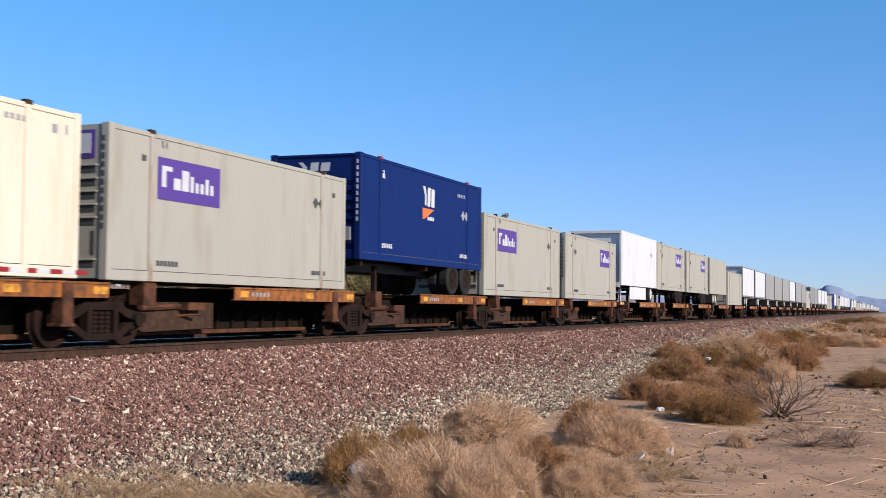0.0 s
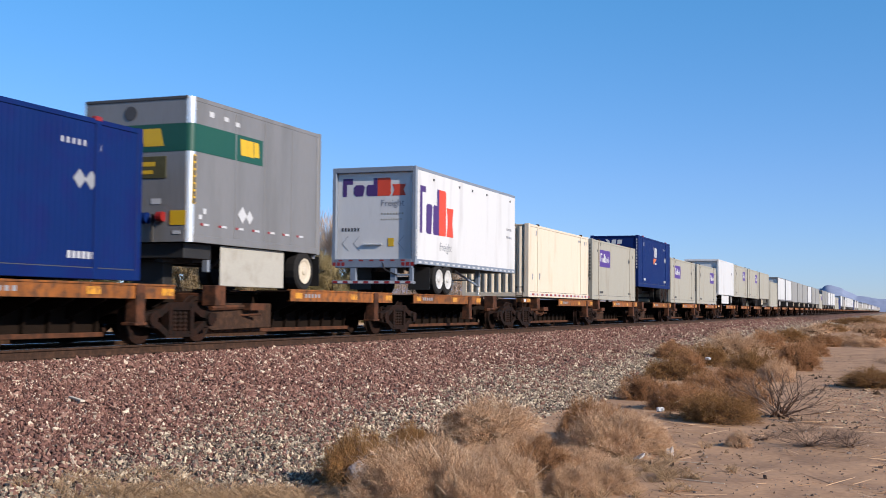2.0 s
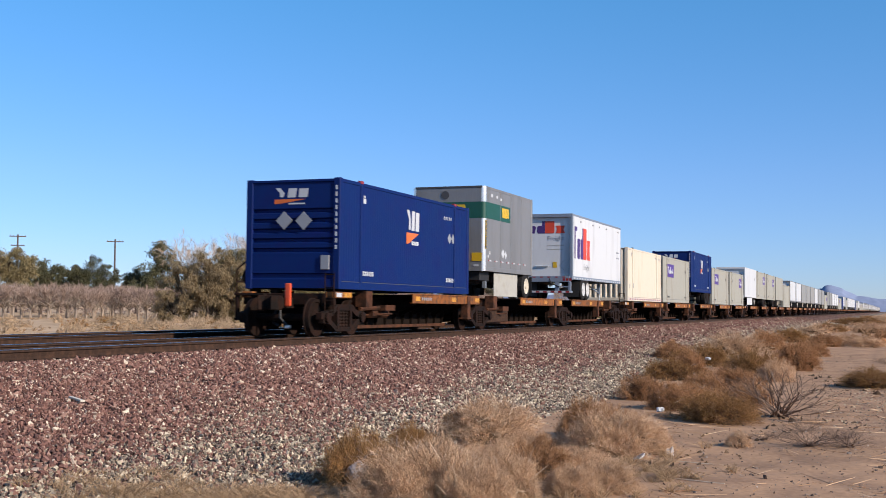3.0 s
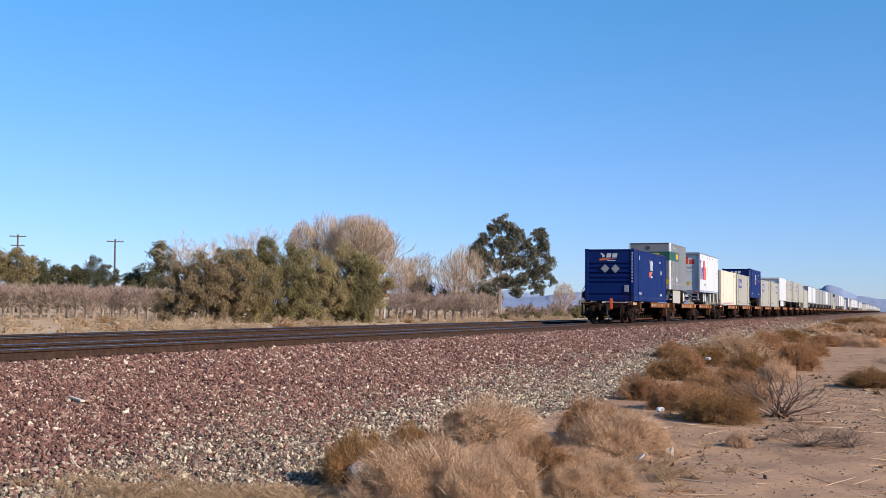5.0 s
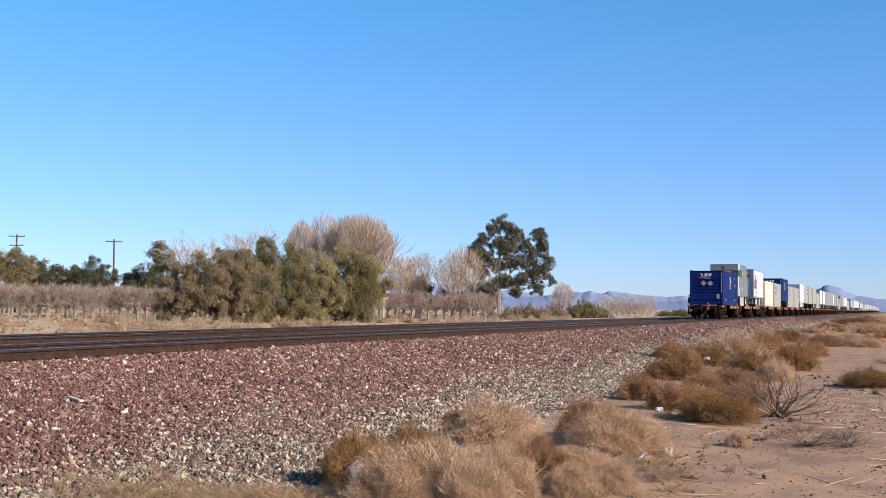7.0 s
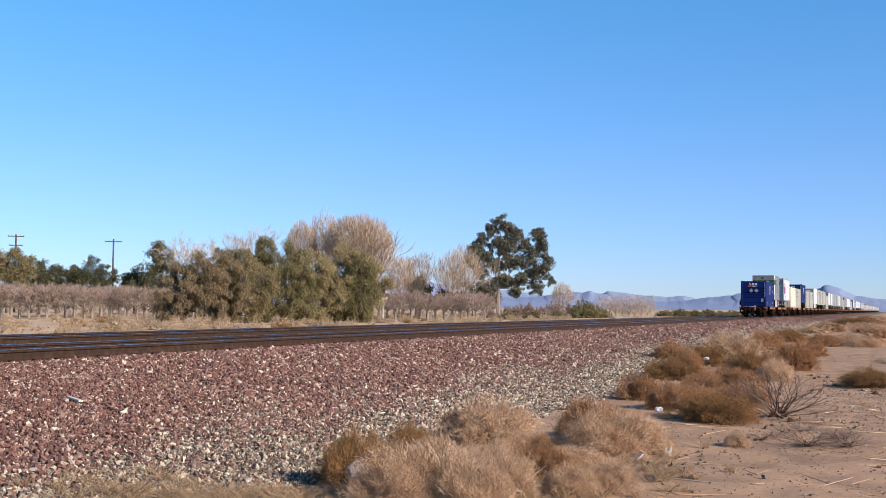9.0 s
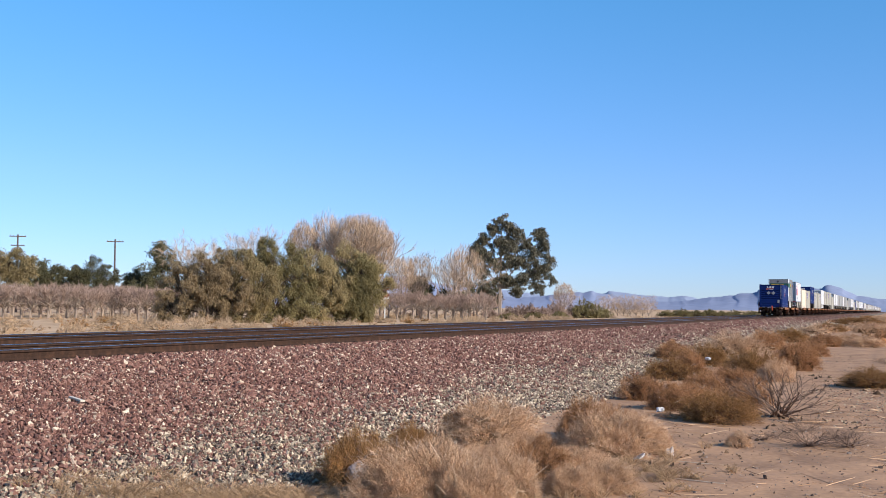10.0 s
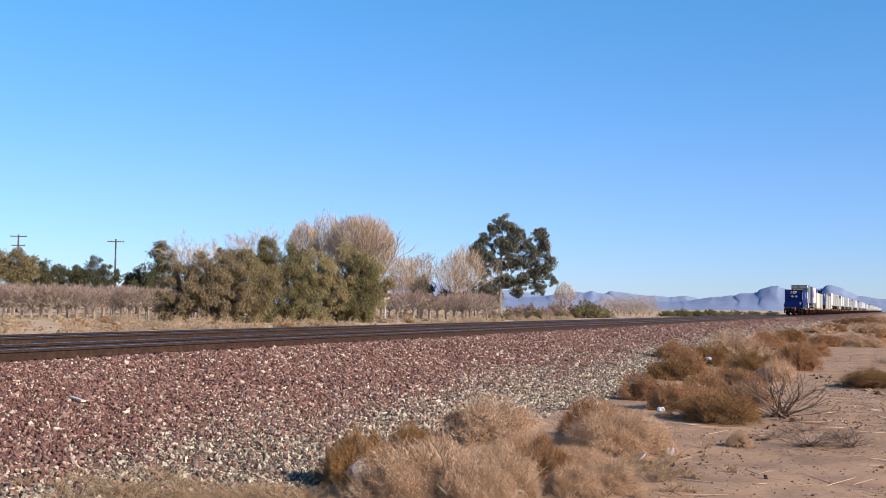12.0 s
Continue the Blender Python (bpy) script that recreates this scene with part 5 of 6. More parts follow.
def far_platform():
    """The same platform with its parts merged into a few, for the far end of the train."""
    car = thing("rail_car", "rusty brown rail car platform far down the track", "rail car", "rail cars of the freight train")
    part("centre_sill", boxes((-0.3, 0.3, 0.2, 9.0, 0.26, 0.94)), GRIME, car)
    sill = part("side_sill", boxes((1.1, 1.2, 3.75, 8.95, 0.77, 1.02)), ORANGE, car)
    again(sill, car, pose(0, 12.7, 0, 0, 0, 180))
    part("deck", boxes((-1.1, 1.1, 3.75, 8.95, 0.95, 1.0)), GRIME, car)
    part("container_pedestal", boxes((-1.15, 1.15, 0.9, 1.2, 0.72, 1.04)), RUST, car)
    bm = boxes((-0.95, 0.95, -0.17, 0.17, 0.38, 0.66), (0.92, 1.06, -1.1, 1.1, 0.3, 0.62), (-1.06, -0.92, -1.1, 1.1, 0.3, 0.62))
    for y in (-0.89, 0.89):
        for s in (-1, 1):
            ring(bm, [(s * 0.68, 0.44), (s * 0.71, 0.42), (s * 0.8, 0.415)], 14, (0, y, WHEEL_R))
    part("bogie", bm, GRIME, car)
    return car


train()


# ---- growth ----
def ribbons(pts, w0, w1, rng):
    """Narrow tapering strips along polylines: pts (n, k, 3)."""
    n, k, _ = pts.shape
    along = pts[:, -1] - pts[:, 0]
    side = np.cross(along, rng.normal(size=(n, 3)))
    side /= np.linalg.norm(side, axis=1, keepdims=True) + 1e-9
    taper = np.linspace(1, 0, k)[None, :, None]
    half = (w1 + (w0 - w1) * taper) * 0.5 * rng.uniform(0.7, 1.3, (n, 1, 1))
    v = np.stack([pts - side[:, None] * half, pts + side[:, None] * half], 2).reshape(-1, 3)
    base = (np.arange(n) * 2 * k)[:, None] + (np.arange(k - 1) * 2)[None]
    f = np.stack([base, base + 1, base + 3, base + 2], -1).reshape(-1, 4)
    return v, f


def merge(*meshes):
    vs, fs, o = [], [], 0
    for v, f in meshes:
        vs.append(v)
        fs.append(f + o)
        o += len(v)
    return np.concatenate(vs).tolist(), [], np.concatenate(fs).tolist()


def tubes(segs, sides=5):
    """Tapered limbs: segs of (start, end, r0, r1)."""
    a, b = np.array([s[0] for s in segs]), np.array([s[1] for s in segs])
    r0, r1 = np.array([s[2] for s in segs]), np.array([s[3] for s in segs])
    d = b - a
    d /= np.linalg.norm(d, axis=1, keepdims=True) + 1e-9
    ref = np.where(np.abs(d[:, 2:3]) > 0.9, np.array([[1.0, 0, 0]]), np.array([[0, 0, 1.0]]))
    u = np.cross(d, ref)
    u /= np.linalg.norm(u, axis=1, keepdims=True) + 1e-9
    w = np.cross(d, u)
    ang = np.arange(sides) * 2 * math.pi / sides
    circ = u[:, None] * np.cos(ang)[None, :, None] + w[:, None] * np.sin(ang)[None, :, None]
    v = np.stack([a[:, None] + circ * r0[:, None, None], b[:, None] + circ * r1[:, None, None]], 1).reshape(-1, 3)
    base = (np.arange(len(segs)) * 2 * sides)[:, None]
    i = np.arange(sides)[None]
    j = (i + 1) % sides
    f = np.stack([base + i, base + j, base + sides + j, base + sides + i], -1).reshape(-1, 4)
    return v, f


def mound(az, el, seed):
    """Reach of an uneven, lobed shrub in a direction."""
    return (0.80 + 0.12 * np.sin(az * 2 + seed) + 0.10 * np.sin(az * 3 + 2 * seed + el * 3) + 0.09 * np.sin(az * 7 + seed * 3 + el * 6) * np.cos(el)
            + 0.06 * np.sin(el * 9 + az * 4 + seed))


def dome(rng, n, inner, seed):
    """Points in an uneven dome of radius 1 and height 0.8."""
    az, up = rng.uniform(0, 2 * math.pi, n), rng.uniform(0.0, 1.0, n) ** 0.8
    el = np.arcsin(up)
    r = mound(az, el, seed) * (inner + (1 - inner) * rng.random(n) ** 0.55)
    return np.stack([r * np.cos(el) * np.cos(az), r * np.cos(el) * np.sin(az), 0.8 * r * np.sin(el)], 1)


def bush_source(label, material, seed, stems, twigs, width=0.0048, flare=0.9, stalks=0):
    """A dry desert shrub of about one metre radius: inner twigs coloured dark as shade, sprays of fine twigs outside, a
    few pale stalks.
    """
    rng = np.random.default_rng(seed)
    b = thing("desert_shrub", label, "shrub", "dry shrubs beside the track")
    end = dome(rng, stems, 0.75, seed)
    start = np.concatenate([rng.normal(0, 0.12, (stems, 2)), np.full((stems, 1), -0.05)], 1)
    t = np.linspace(0, 1, 5)[None, :, None]
    pts = start[:, None] * (1 - t) + end[:, None] * t
    pts[:, :, 2:3] += 0.18 * np.sin(t * math.pi) * rng.uniform(0.2, 1, (stems, 1, 1))
    pts += rng.normal(0, 0.018, pts.shape) * t
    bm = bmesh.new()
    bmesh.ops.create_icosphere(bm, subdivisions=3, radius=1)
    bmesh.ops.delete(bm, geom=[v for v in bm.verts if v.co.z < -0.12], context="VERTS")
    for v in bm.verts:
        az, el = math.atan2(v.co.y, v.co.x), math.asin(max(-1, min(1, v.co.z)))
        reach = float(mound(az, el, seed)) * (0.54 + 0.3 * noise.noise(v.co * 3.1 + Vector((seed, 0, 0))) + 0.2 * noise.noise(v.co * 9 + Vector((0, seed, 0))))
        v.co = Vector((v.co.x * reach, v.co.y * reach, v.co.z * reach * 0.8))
    part("inner_growth", bm, SHADED_TWIGS if twigs > 2500 else material, b)
    part("stem_clump", merge(ribbons(pts, 0.018, 0.004, rng)), TWIG, b)
    # sprays: bundles of twigs that share a root and spread outwards
    sprays = max(20, twigs // 14)
    root = dome(rng, sprays, 0.5, seed)
    way = root / (np.linalg.norm(root, axis=1, keepdims=True) + 1e-6) * flare + np.array([0, 0, 0.12]) + rng.normal(0, 0.4, root.shape)
    p = np.repeat(root, 14, 0) + rng.normal(0, 0.035, (sprays * 14, 3))
    d = np.repeat(way, 14, 0) + rng.normal(0, 0.5, p.shape)
    d /= np.linalg.norm(d, axis=1, keepdims=True)
    ln = rng.uniform(0.05, 0.15, (len(p), 1)) * np.repeat(rng.uniform(0.7, 1.35, (sprays, 1)), 14, 0)
    mid = p + d * ln * 0.55 + rng.normal(0, 0.012, p.shape)
    tip = p + d * ln + rng.normal(0, 0.03, p.shape)
    pts = np.stack([p, mid, tip], 1)
    pts[:, :, 2] = np.maximum(pts[:, :, 2], -0.02)
    part("foliage", merge(ribbons(pts, width, width * 0.3, rng)), material, b)
    if stalks:
        p = dome(rng, stalks, 0.8, seed)
        d = p / np.linalg.norm(p, axis=1, keepdims=True) + rng.normal(0, 0.7, p.shape)
        d /= np.linalg.norm(d, axis=1, keepdims=True)
        q = p + d * rng.uniform(0.15, 0.4, (stalks, 1))
        q[:, 2] = np.maximum(q[:, 2], 0)
        part("stalk_clump", merge(ribbons(np.stack([p, (p + q) / 2 + rng.normal(0, 0.03, p.shape), q], 1), 0.012, 0.005, rng)), PALESTALK, b, "pale bare stalks")["kind"] = "stuff"
    return b


USED = set()


def plant(src, x, y, wide, high, turn, z=None):
    """Sets a copy of a shrub on the ground; wide: half width, high: height."""
    z = z if z is not None else (verge(x, y) if x > -5.2 else max(verge(x, y), float(np.interp(x, BED_X, BED_Z))))
    m = pose(x, y, z - 0.02, 0, 0, turn)
    if src.name in USED:
        o = copy_thing(src, m)
    else:
        USED.add(src.name)
        o = src
        o.matrix_basis = m
    o.scale = (wide / 0.95, wide / 0.95, high / 0.78)
    return o


def verge_shrubs():
    straw = "pale straw-coloured dry tumbleweed shrub on the sandy verge"
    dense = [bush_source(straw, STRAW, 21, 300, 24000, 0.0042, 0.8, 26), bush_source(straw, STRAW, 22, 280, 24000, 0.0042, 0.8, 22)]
    russet = [bush_source("russet brown dry shrub on the sandy verge", RUSSET, 23, 190, 13000, 0.006), bush_source("russet brown dry shrub on the sandy verge", RUSSET, 24, 190, 13000, 0.006)]
    olive = [bush_source("olive brown half-green desert shrub on the verge", OLIVE, 25, 190, 13000, 0.006), bush_source("olive brown half-green desert shrub on the verge", OLIVE, 26, 190, 13000, 0.006)]
    light = [bush_source(straw, STRAW, 27, 170, 5500, 0.009), bush_source("olive brown half-green desert shrub on the verge", OLIVE, 28, 170, 5500, 0.009), bush_source("russet brown dry shrub on the sandy verge", RUSSET, 29, 170, 5500, 0.009)]
    thin = [bush_source(straw, STRAW, 32, 40, 750, 0.026), bush_source("olive brown half-green desert shrub on the verge", OLIVE, 33, 40, 750, 0.026), bush_source("russet brown dry shrub on the sandy verge", RUSSET, 34, 40, 750, 0.026)]
    puff = [bush_source("pale rounded dry bush on the sand across the tracks", PALEBRUSH, 37 + i, 30, 1500, 0.016, 0.6) for i in range(2)]
    brown = [bush_source("greyish brown dry shrub with bare stalks on the verge", STRAW, 35, 200, 13000, 0.006, 0.7, 40), bush_source("greyish brown dry shrub with bare stalks on the verge", RUSSET, 36, 200, 13000, 0.006, 0.7, 36)]
    kinds = {"S": dense, "R": russet, "O": olive, "B": brown, "Y": olive[1:]}
    front = [("S", -3.57, 8.93, 0.74, 0.55), ("S", -3.70, 8.55, 0.36, 0.40), ("S", -3.06, 9.33, 0.42, 0.50), ("R", -3.09, 10.66, 0.40, 0.39), ("S", -2.37, 10.06, 0.32, 0.31), ("S", -2.58, 9.75, 0.27, 0.28),
             ("S", -3.10, 8.63, 0.42, 0.45), ("O", -4.46, 9.40, 0.42, 0.50), ("Y", -4.92, 11.83, 0.40, 0.34), ("O", -4.72, 10.44, 0.31, 0.36), ("B", -4.1, 10.4, 0.5, 0.34), ("B", -3.6, 11.2, 0.45, 0.26)]
    mounds = [("B", -4.48, 13.20, 0.64, 0.57), ("R", -4.88, 13.26, 0.30, 0.41), ("S", -2.91, 12.70, 0.60, 0.52), ("B", -3.50, 14.01, 0.44, 0.55), ("B", -2.67, 13.16, 0.38, 0.45), ("R", -3.47, 15.44, 0.38, 0.33),
              ("S", -3.75, 12.6, 0.42, 0.25), ("S", -3.1, 11.7, 0.4, 0.22)]
    cluster = [("R", -4.19, 20.71, 0.31, 0.51), ("B", -3.31, 18.66, 0.33, 0.50), ("O", -2.37, 17.14, 0.48, 0.45), ("R", -6.19, 35.16, 0.5, 0.58), ("O", -4.77, 26.70, 0.45, 0.51), ("B", -4.73, 29.25, 0.42, 0.68),
               ("O", -5.04, 33.63, 0.58, 0.67), ("B", -3.51, 23.31, 0.37, 0.40), ("B", -5.28, 41.63, 0.75, 0.87), ("O", -3.21, 29.68, 0.54, 0.67), ("R", -3.04, 24.32, 0.41, 0.48), ("B", -4.92, 49.60, 0.7, 0.84)]
    cluster += [("R", -2.44, 32.46, 0.53, 0.84), ("S", -2.48, 27.45, 0.34, 0.52), ("R", -2.36, 20.19, 0.45, 0.41), ("B", -3.06, 19.50, 0.35, 0.41), ("R", -2.89, 55.23, 0.66, 0.59), ("S", -2.04, 57.74, 0.64, 0.59),
                ("S", -1.04, 55.65, 0.56, 0.49), ("O", -0.41, 26.27, 0.58, 0.42), ("B", -1.72, 14.18, 0.20, 0.21), ("S", -3.43, 61.93, 0.6, 0.41), ("O", -4.79, 60.98, 0.77, 0.74), ("B", -2.78, 43.16, 0.55, 0.60)]
    near = [(kinds[k][i % len(kinds[k])], x, y, w * (1.0 if y < 16 else 1.5), h) for i, (k, x, y, w, h) in enumerate(front + mounds + cluster)]
    middle = []
    middle += [(light[0], -1.75, 90.2, 1.3, 0.9), (light[1], -4.39, 92.5, 1.6, 0.8), (light[0], -5.3, 84, 1.2, 0.6), (light[1], -3.74, 145, 2.8, 1.1), (light[0], -1.47, 170, 2.5, 1.1),
               (light[2], -6.0, 150, 2.0, 0.6), (light[0], -5.6, 190, 2.4, 0.7)]
    rng = random.Random(3)
    for src, x, y, w, h in near + middle:
        plant(src, x, y, w, h, rng.uniform(0, 360))
    for i in range(34):
        y = 60 + 260 * rng.random() ** 1.3
        plant(rng.choice((thin[0], thin[2], thin[0], thin[1])), rng.uniform(-5.8, -0.6) + (0 if rng.random() < 0.8 else 4), y, 0.6 + y * 0.011 * rng.random(), 0.4 + 0.5 * rng.random(), rng.uniform(0, 360))
    for i in range(70):
        x, y = rng.uniform(-60, -25), rng.uniform(36, 150)
        plant(rng.choice(puff), x, y, rng.uniform(0.5, 1.3), rng.uniform(0.35, 0.8), rng.uniform(0, 360))
    for i in range(90):
        if i % 3:
            x, y = spot(rng.uniform(25, 43.5), rng.uniform(50, 88))
        else:
            x, y = spot(rng.uniform(14.5, 24), rng.uniform(85, 150))
        plant(rng.choice((puff[0], puff[1], puff[0], puff[1], puff[0], puff[1], thin[1])), x, y, rng.uniform(0.45, 1.1), rng.uniform(0.35, 0.75), rng.uniform(0, 360))
    # a bare, branching shrub and thin dead growth
    r = np.random.default_rng(6)
    b = thing("bare_shrub", "leafless grey-brown shrub with spreading twigs on the sand", "shrub", "dry shrubs beside the track")
    segs = []
    for i in range(46):
        az, el = r.uniform(0, 2 * math.pi), r.uniform(0.2, 1.1)
        p = np.array([r.normal(0, 0.05), r.normal(0, 0.05), 0.0])
        d = np.array([math.cos(az) * math.cos(el), math.sin(az) * math.cos(el), math.sin(el)])
        stack = [(p, d, 0.42, 0.010, 0)]
        while stack:
            p, d, ln, rad, lev = stack.pop()
            e = p + d * ln * r.uniform(0.7, 1.2)
            segs.append((p, e, rad, rad * 0.6))
            if lev < 3:
                for _ in range(2):
                    nd = d + r.normal(0, 0.35, 3) + np.array([0, 0, 0.05])
                    stack.append((e, nd / np.linalg.norm(nd), ln * 0.62, rad * 0.6, lev + 1))
    part("crown", merge(tubes(segs, 3)), TWIG, b)
    b.matrix_basis = pose(-1.62, 18.3, 0.0)
    b.scale = (1.3, 1.3, 0.85)
    for x, y, s in ((-1.1, 16.1, 0.42), (-0.6, 15.4, 0.36), (-0.35, 26.6, 0.5), (-1.5, 14.9, 0.3), (-0.2, 38.0, 0.55), (-0.95, 14.5, 0.6), (-0.5, 14.6, 0.5)):
        o = copy_thing(b, pose(x, y, 0.0, 0, 0, s * 700))
        o.scale = (s, s, s * 0.45)


def grasses():
    rng = np.random.default_rng(9)
    def tufts(name, xy, size, blades, label, zs, material=DRYGRASS, width=0.006):
        n = len(xy)
        c = np.repeat(np.concatenate([xy, zs[:, None]], 1), blades, 0)
        s = np.repeat(size, blades)[:, None]
        m = len(c)
        p0 = c + np.concatenate([rng.normal(0, 0.25, (m, 2)) * s, np.zeros((m, 1))], 1)
        d = np.concatenate([rng.normal(0, 0.55, (m, 2)), rng.uniform(0.5, 1, (m, 1))], 1) * s
        pts = np.stack([p0, p0 + d * 0.55, p0 + d * np.array([1.15, 1.15, 0.85])], 1)
        tagged(part(name, merge(ribbons(pts, width, width * 0.3, rng)), material), label, "grass", kind="stuff")
    xy = np.concatenate([rng.normal((-5.3, 7.9), (0.55, 0.35), (150, 2)), rng.normal((-4.7, 8.3), (0.35, 0.25), (80, 2)), rng.normal((-3.2, 9.0), (0.8, 0.5), (60, 2)), rng.normal((-2.3, 11.6), (0.35, 0.9), (50, 2))])
    zs = np.array([verge(x, y) if x > -5.2 else float(np.interp(x, BED_X, BED_Z)) for x, y in xy])
    tufts("verge_grass", xy, rng.uniform(0.07, 0.17, len(xy)), 46, "dry straw-coloured grass at the foot of the ballast", zs)
    n = 5200
    far = np.stack([-23 - 80 * rng.random(n) ** 1.2, rng.uniform(26, 230, n)], 1)
    patch = np.array([noise.noise((x * 0.08, y * 0.05, 4)) for x, y in far])
    far = far[patch > 0.02]
    zs = np.array([verge(x, y) for x, y in far])
    tufts("field_grass", far, rng.uniform(0.12, 0.32, len(far)), 9, "dry yellow grass beyond the tracks", zs, width=0.05)
    n = 900
    fr = np.stack([rng.uniform(-4.5, 1.5, n), 9 + 20 * rng.random(n) ** 1.5], 1)
    keep = np.array([noise.noise((x * 0.8, y * 0.6, 7)) for x, y in fr]) > 0.08
    fr = fr[keep]
    m = len(fr) * 3
    p = np.repeat(np.array([(x, y, verge(x, y) + 0.012) for x, y in fr]), 3, 0) + rng.normal(0, (0.12, 0.12, 0.003), (m, 3))
    d = np.concatenate([rng.normal(0, 0.09, (m, 2)), rng.uniform(0, 0.02, (m, 1))], 1)
    tagged(part("dead_stalks", merge(ribbons(np.stack([p, p + d, p + 2 * d], 1), 0.009, 0.004, rng)), STRAW), "broken dry stalks lying on the sand", "stalks", kind="stuff")
    n = 1500
    fr = np.stack([rng.uniform(-2.6, 2.6, n), 8.5 + 22 * rng.random(n) ** 1.4], 1)
    fr = fr[np.array([noise.noise((x * 0.6, y * 0.35, 12)) for x, y in fr]) > 0.02]
    p = np.array([(x, y, verge(x, y) + 0.004) for x, y in fr])
    stones("dirt_clods", SOIL, p, rng.lognormal(math.log(0.016), 0.5, len(p)), "dark crumbs of soil and debris on the sand", "debris", 0.4, 14)


def spot(bearing, far):
    """A place by its bearing (degrees to the left of the track's line) and its distance."""
    return -math.sin(radians(bearing)) * far, math.cos(radians(bearing)) * far


def limb(segs, rng, a, b, r0, r1, steps=4, bow=0.08):
    a, b = np.array(a, float), np.array(b, float)
    ln = np.linalg.norm(b - a)
    last, lr = a, r0
    for i in range(1, steps + 1):
        u = i / steps
        p = a + (b - a) * u + rng.normal(0, bow * ln * 0.35, 3) * (1 - u) + np.array([0, 0, bow * ln * math.sin(u * math.pi)])
        nr = r0 + (r1 - r0) * u
        segs.append((last, p, lr, nr))
        last, lr = p, nr


def leafy_tree(label, bearing, far, lobes, leaf, bark, seed, clumps, leaves, leaf_size, trunk=0.22, clump_r=0.7, hang=0.2, fork=0.3, lean=0.0, blade=0.5, drop=0.8, skin=0.45):
    """Trunk, limbs to every clump, and clumps of small leaves. lobes: (across, height, radius) in metres."""
    rng = np.random.default_rng(seed)
    x, y = spot(bearing, far)
    t = thing("tree", label, "tree", "trees beyond the track")
    t.matrix_basis = pose(x, y, verge(x, y) - 0.05, 0, 0, bearing)
    weight = np.array([r ** 2 for _, _, r in lobes])
    pick = rng.choice(len(lobes), clumps, p=weight / weight.sum())
    cs = []
    for i in pick:
        a, h, r = lobes[i]
        v = rng.normal(size=3)
        v *= r * rng.uniform(skin, 1.0) / np.linalg.norm(v)
        cs.append((a + v[0], v[1] * 0.9, max(0.25, h + v[2])))
    cs = np.array(cs)
    high = max(h for _, h, _ in lobes)
    segs = []
    forks = [np.array([lean * high * u, rng.normal(0, 0.2), high * u]) for u in (fork, fork + 0.18, fork + 0.33)]
    limb(segs, rng, (0, 0, 0), forks[0], trunk, trunk * 0.7, 4, 0.03)
    limb(segs, rng, forks[0], forks[1], trunk * 0.7, trunk * 0.5, 3, 0.03)
    limb(segs, rng, forks[1], forks[2], trunk * 0.5, trunk * 0.3, 3, 0.03)
    for a, h, r in lobes:
        f = min(forks, key=lambda q: abs(q[2] - h * 0.65))
        limb(segs, rng, f, (a, 0, h), trunk * 0.38, trunk * 0.12, 4, 0.06)
    for c, i in zip(cs, pick):
        a, h, r = lobes[i]
        limb(segs, rng, (a, 0, max(0.3, h - r * 0.3)), c, trunk * 0.12, 0.015, 2, 0.05)
    part("trunk", merge(tubes(segs, 5)), bark, t)
    n = clumps * leaves
    c = np.repeat(cs, leaves, 0)
    v = rng.normal(size=(n, 3))
    v *= (clump_r * rng.random((n, 1)) ** 0.5 * np.repeat(rng.uniform(0.6, 1.3, (clumps, 1)), leaves, 0)) / (np.linalg.norm(v, axis=1, keepdims=True) + 1e-9)
    p = c + v * np.array([1, 1, drop])
    d = v * 0.5 + rng.normal(0, 0.5, (n, 3)) + np.array([0, 0, -hang * 2])
    d /= np.linalg.norm(d, axis=1, keepdims=True)
    ln = leaf_size * rng.uniform(0.6, 1.4, (n, 1))
    pts = np.stack([p, p + d * ln], 1)
    pts[:, :, 2] = np.maximum(pts[:, :, 2], 0.05)
    part("crown", merge(ribbons(pts, leaf_size * blade, leaf_size * blade * 0.5, rng)), leaf, t)
    return t


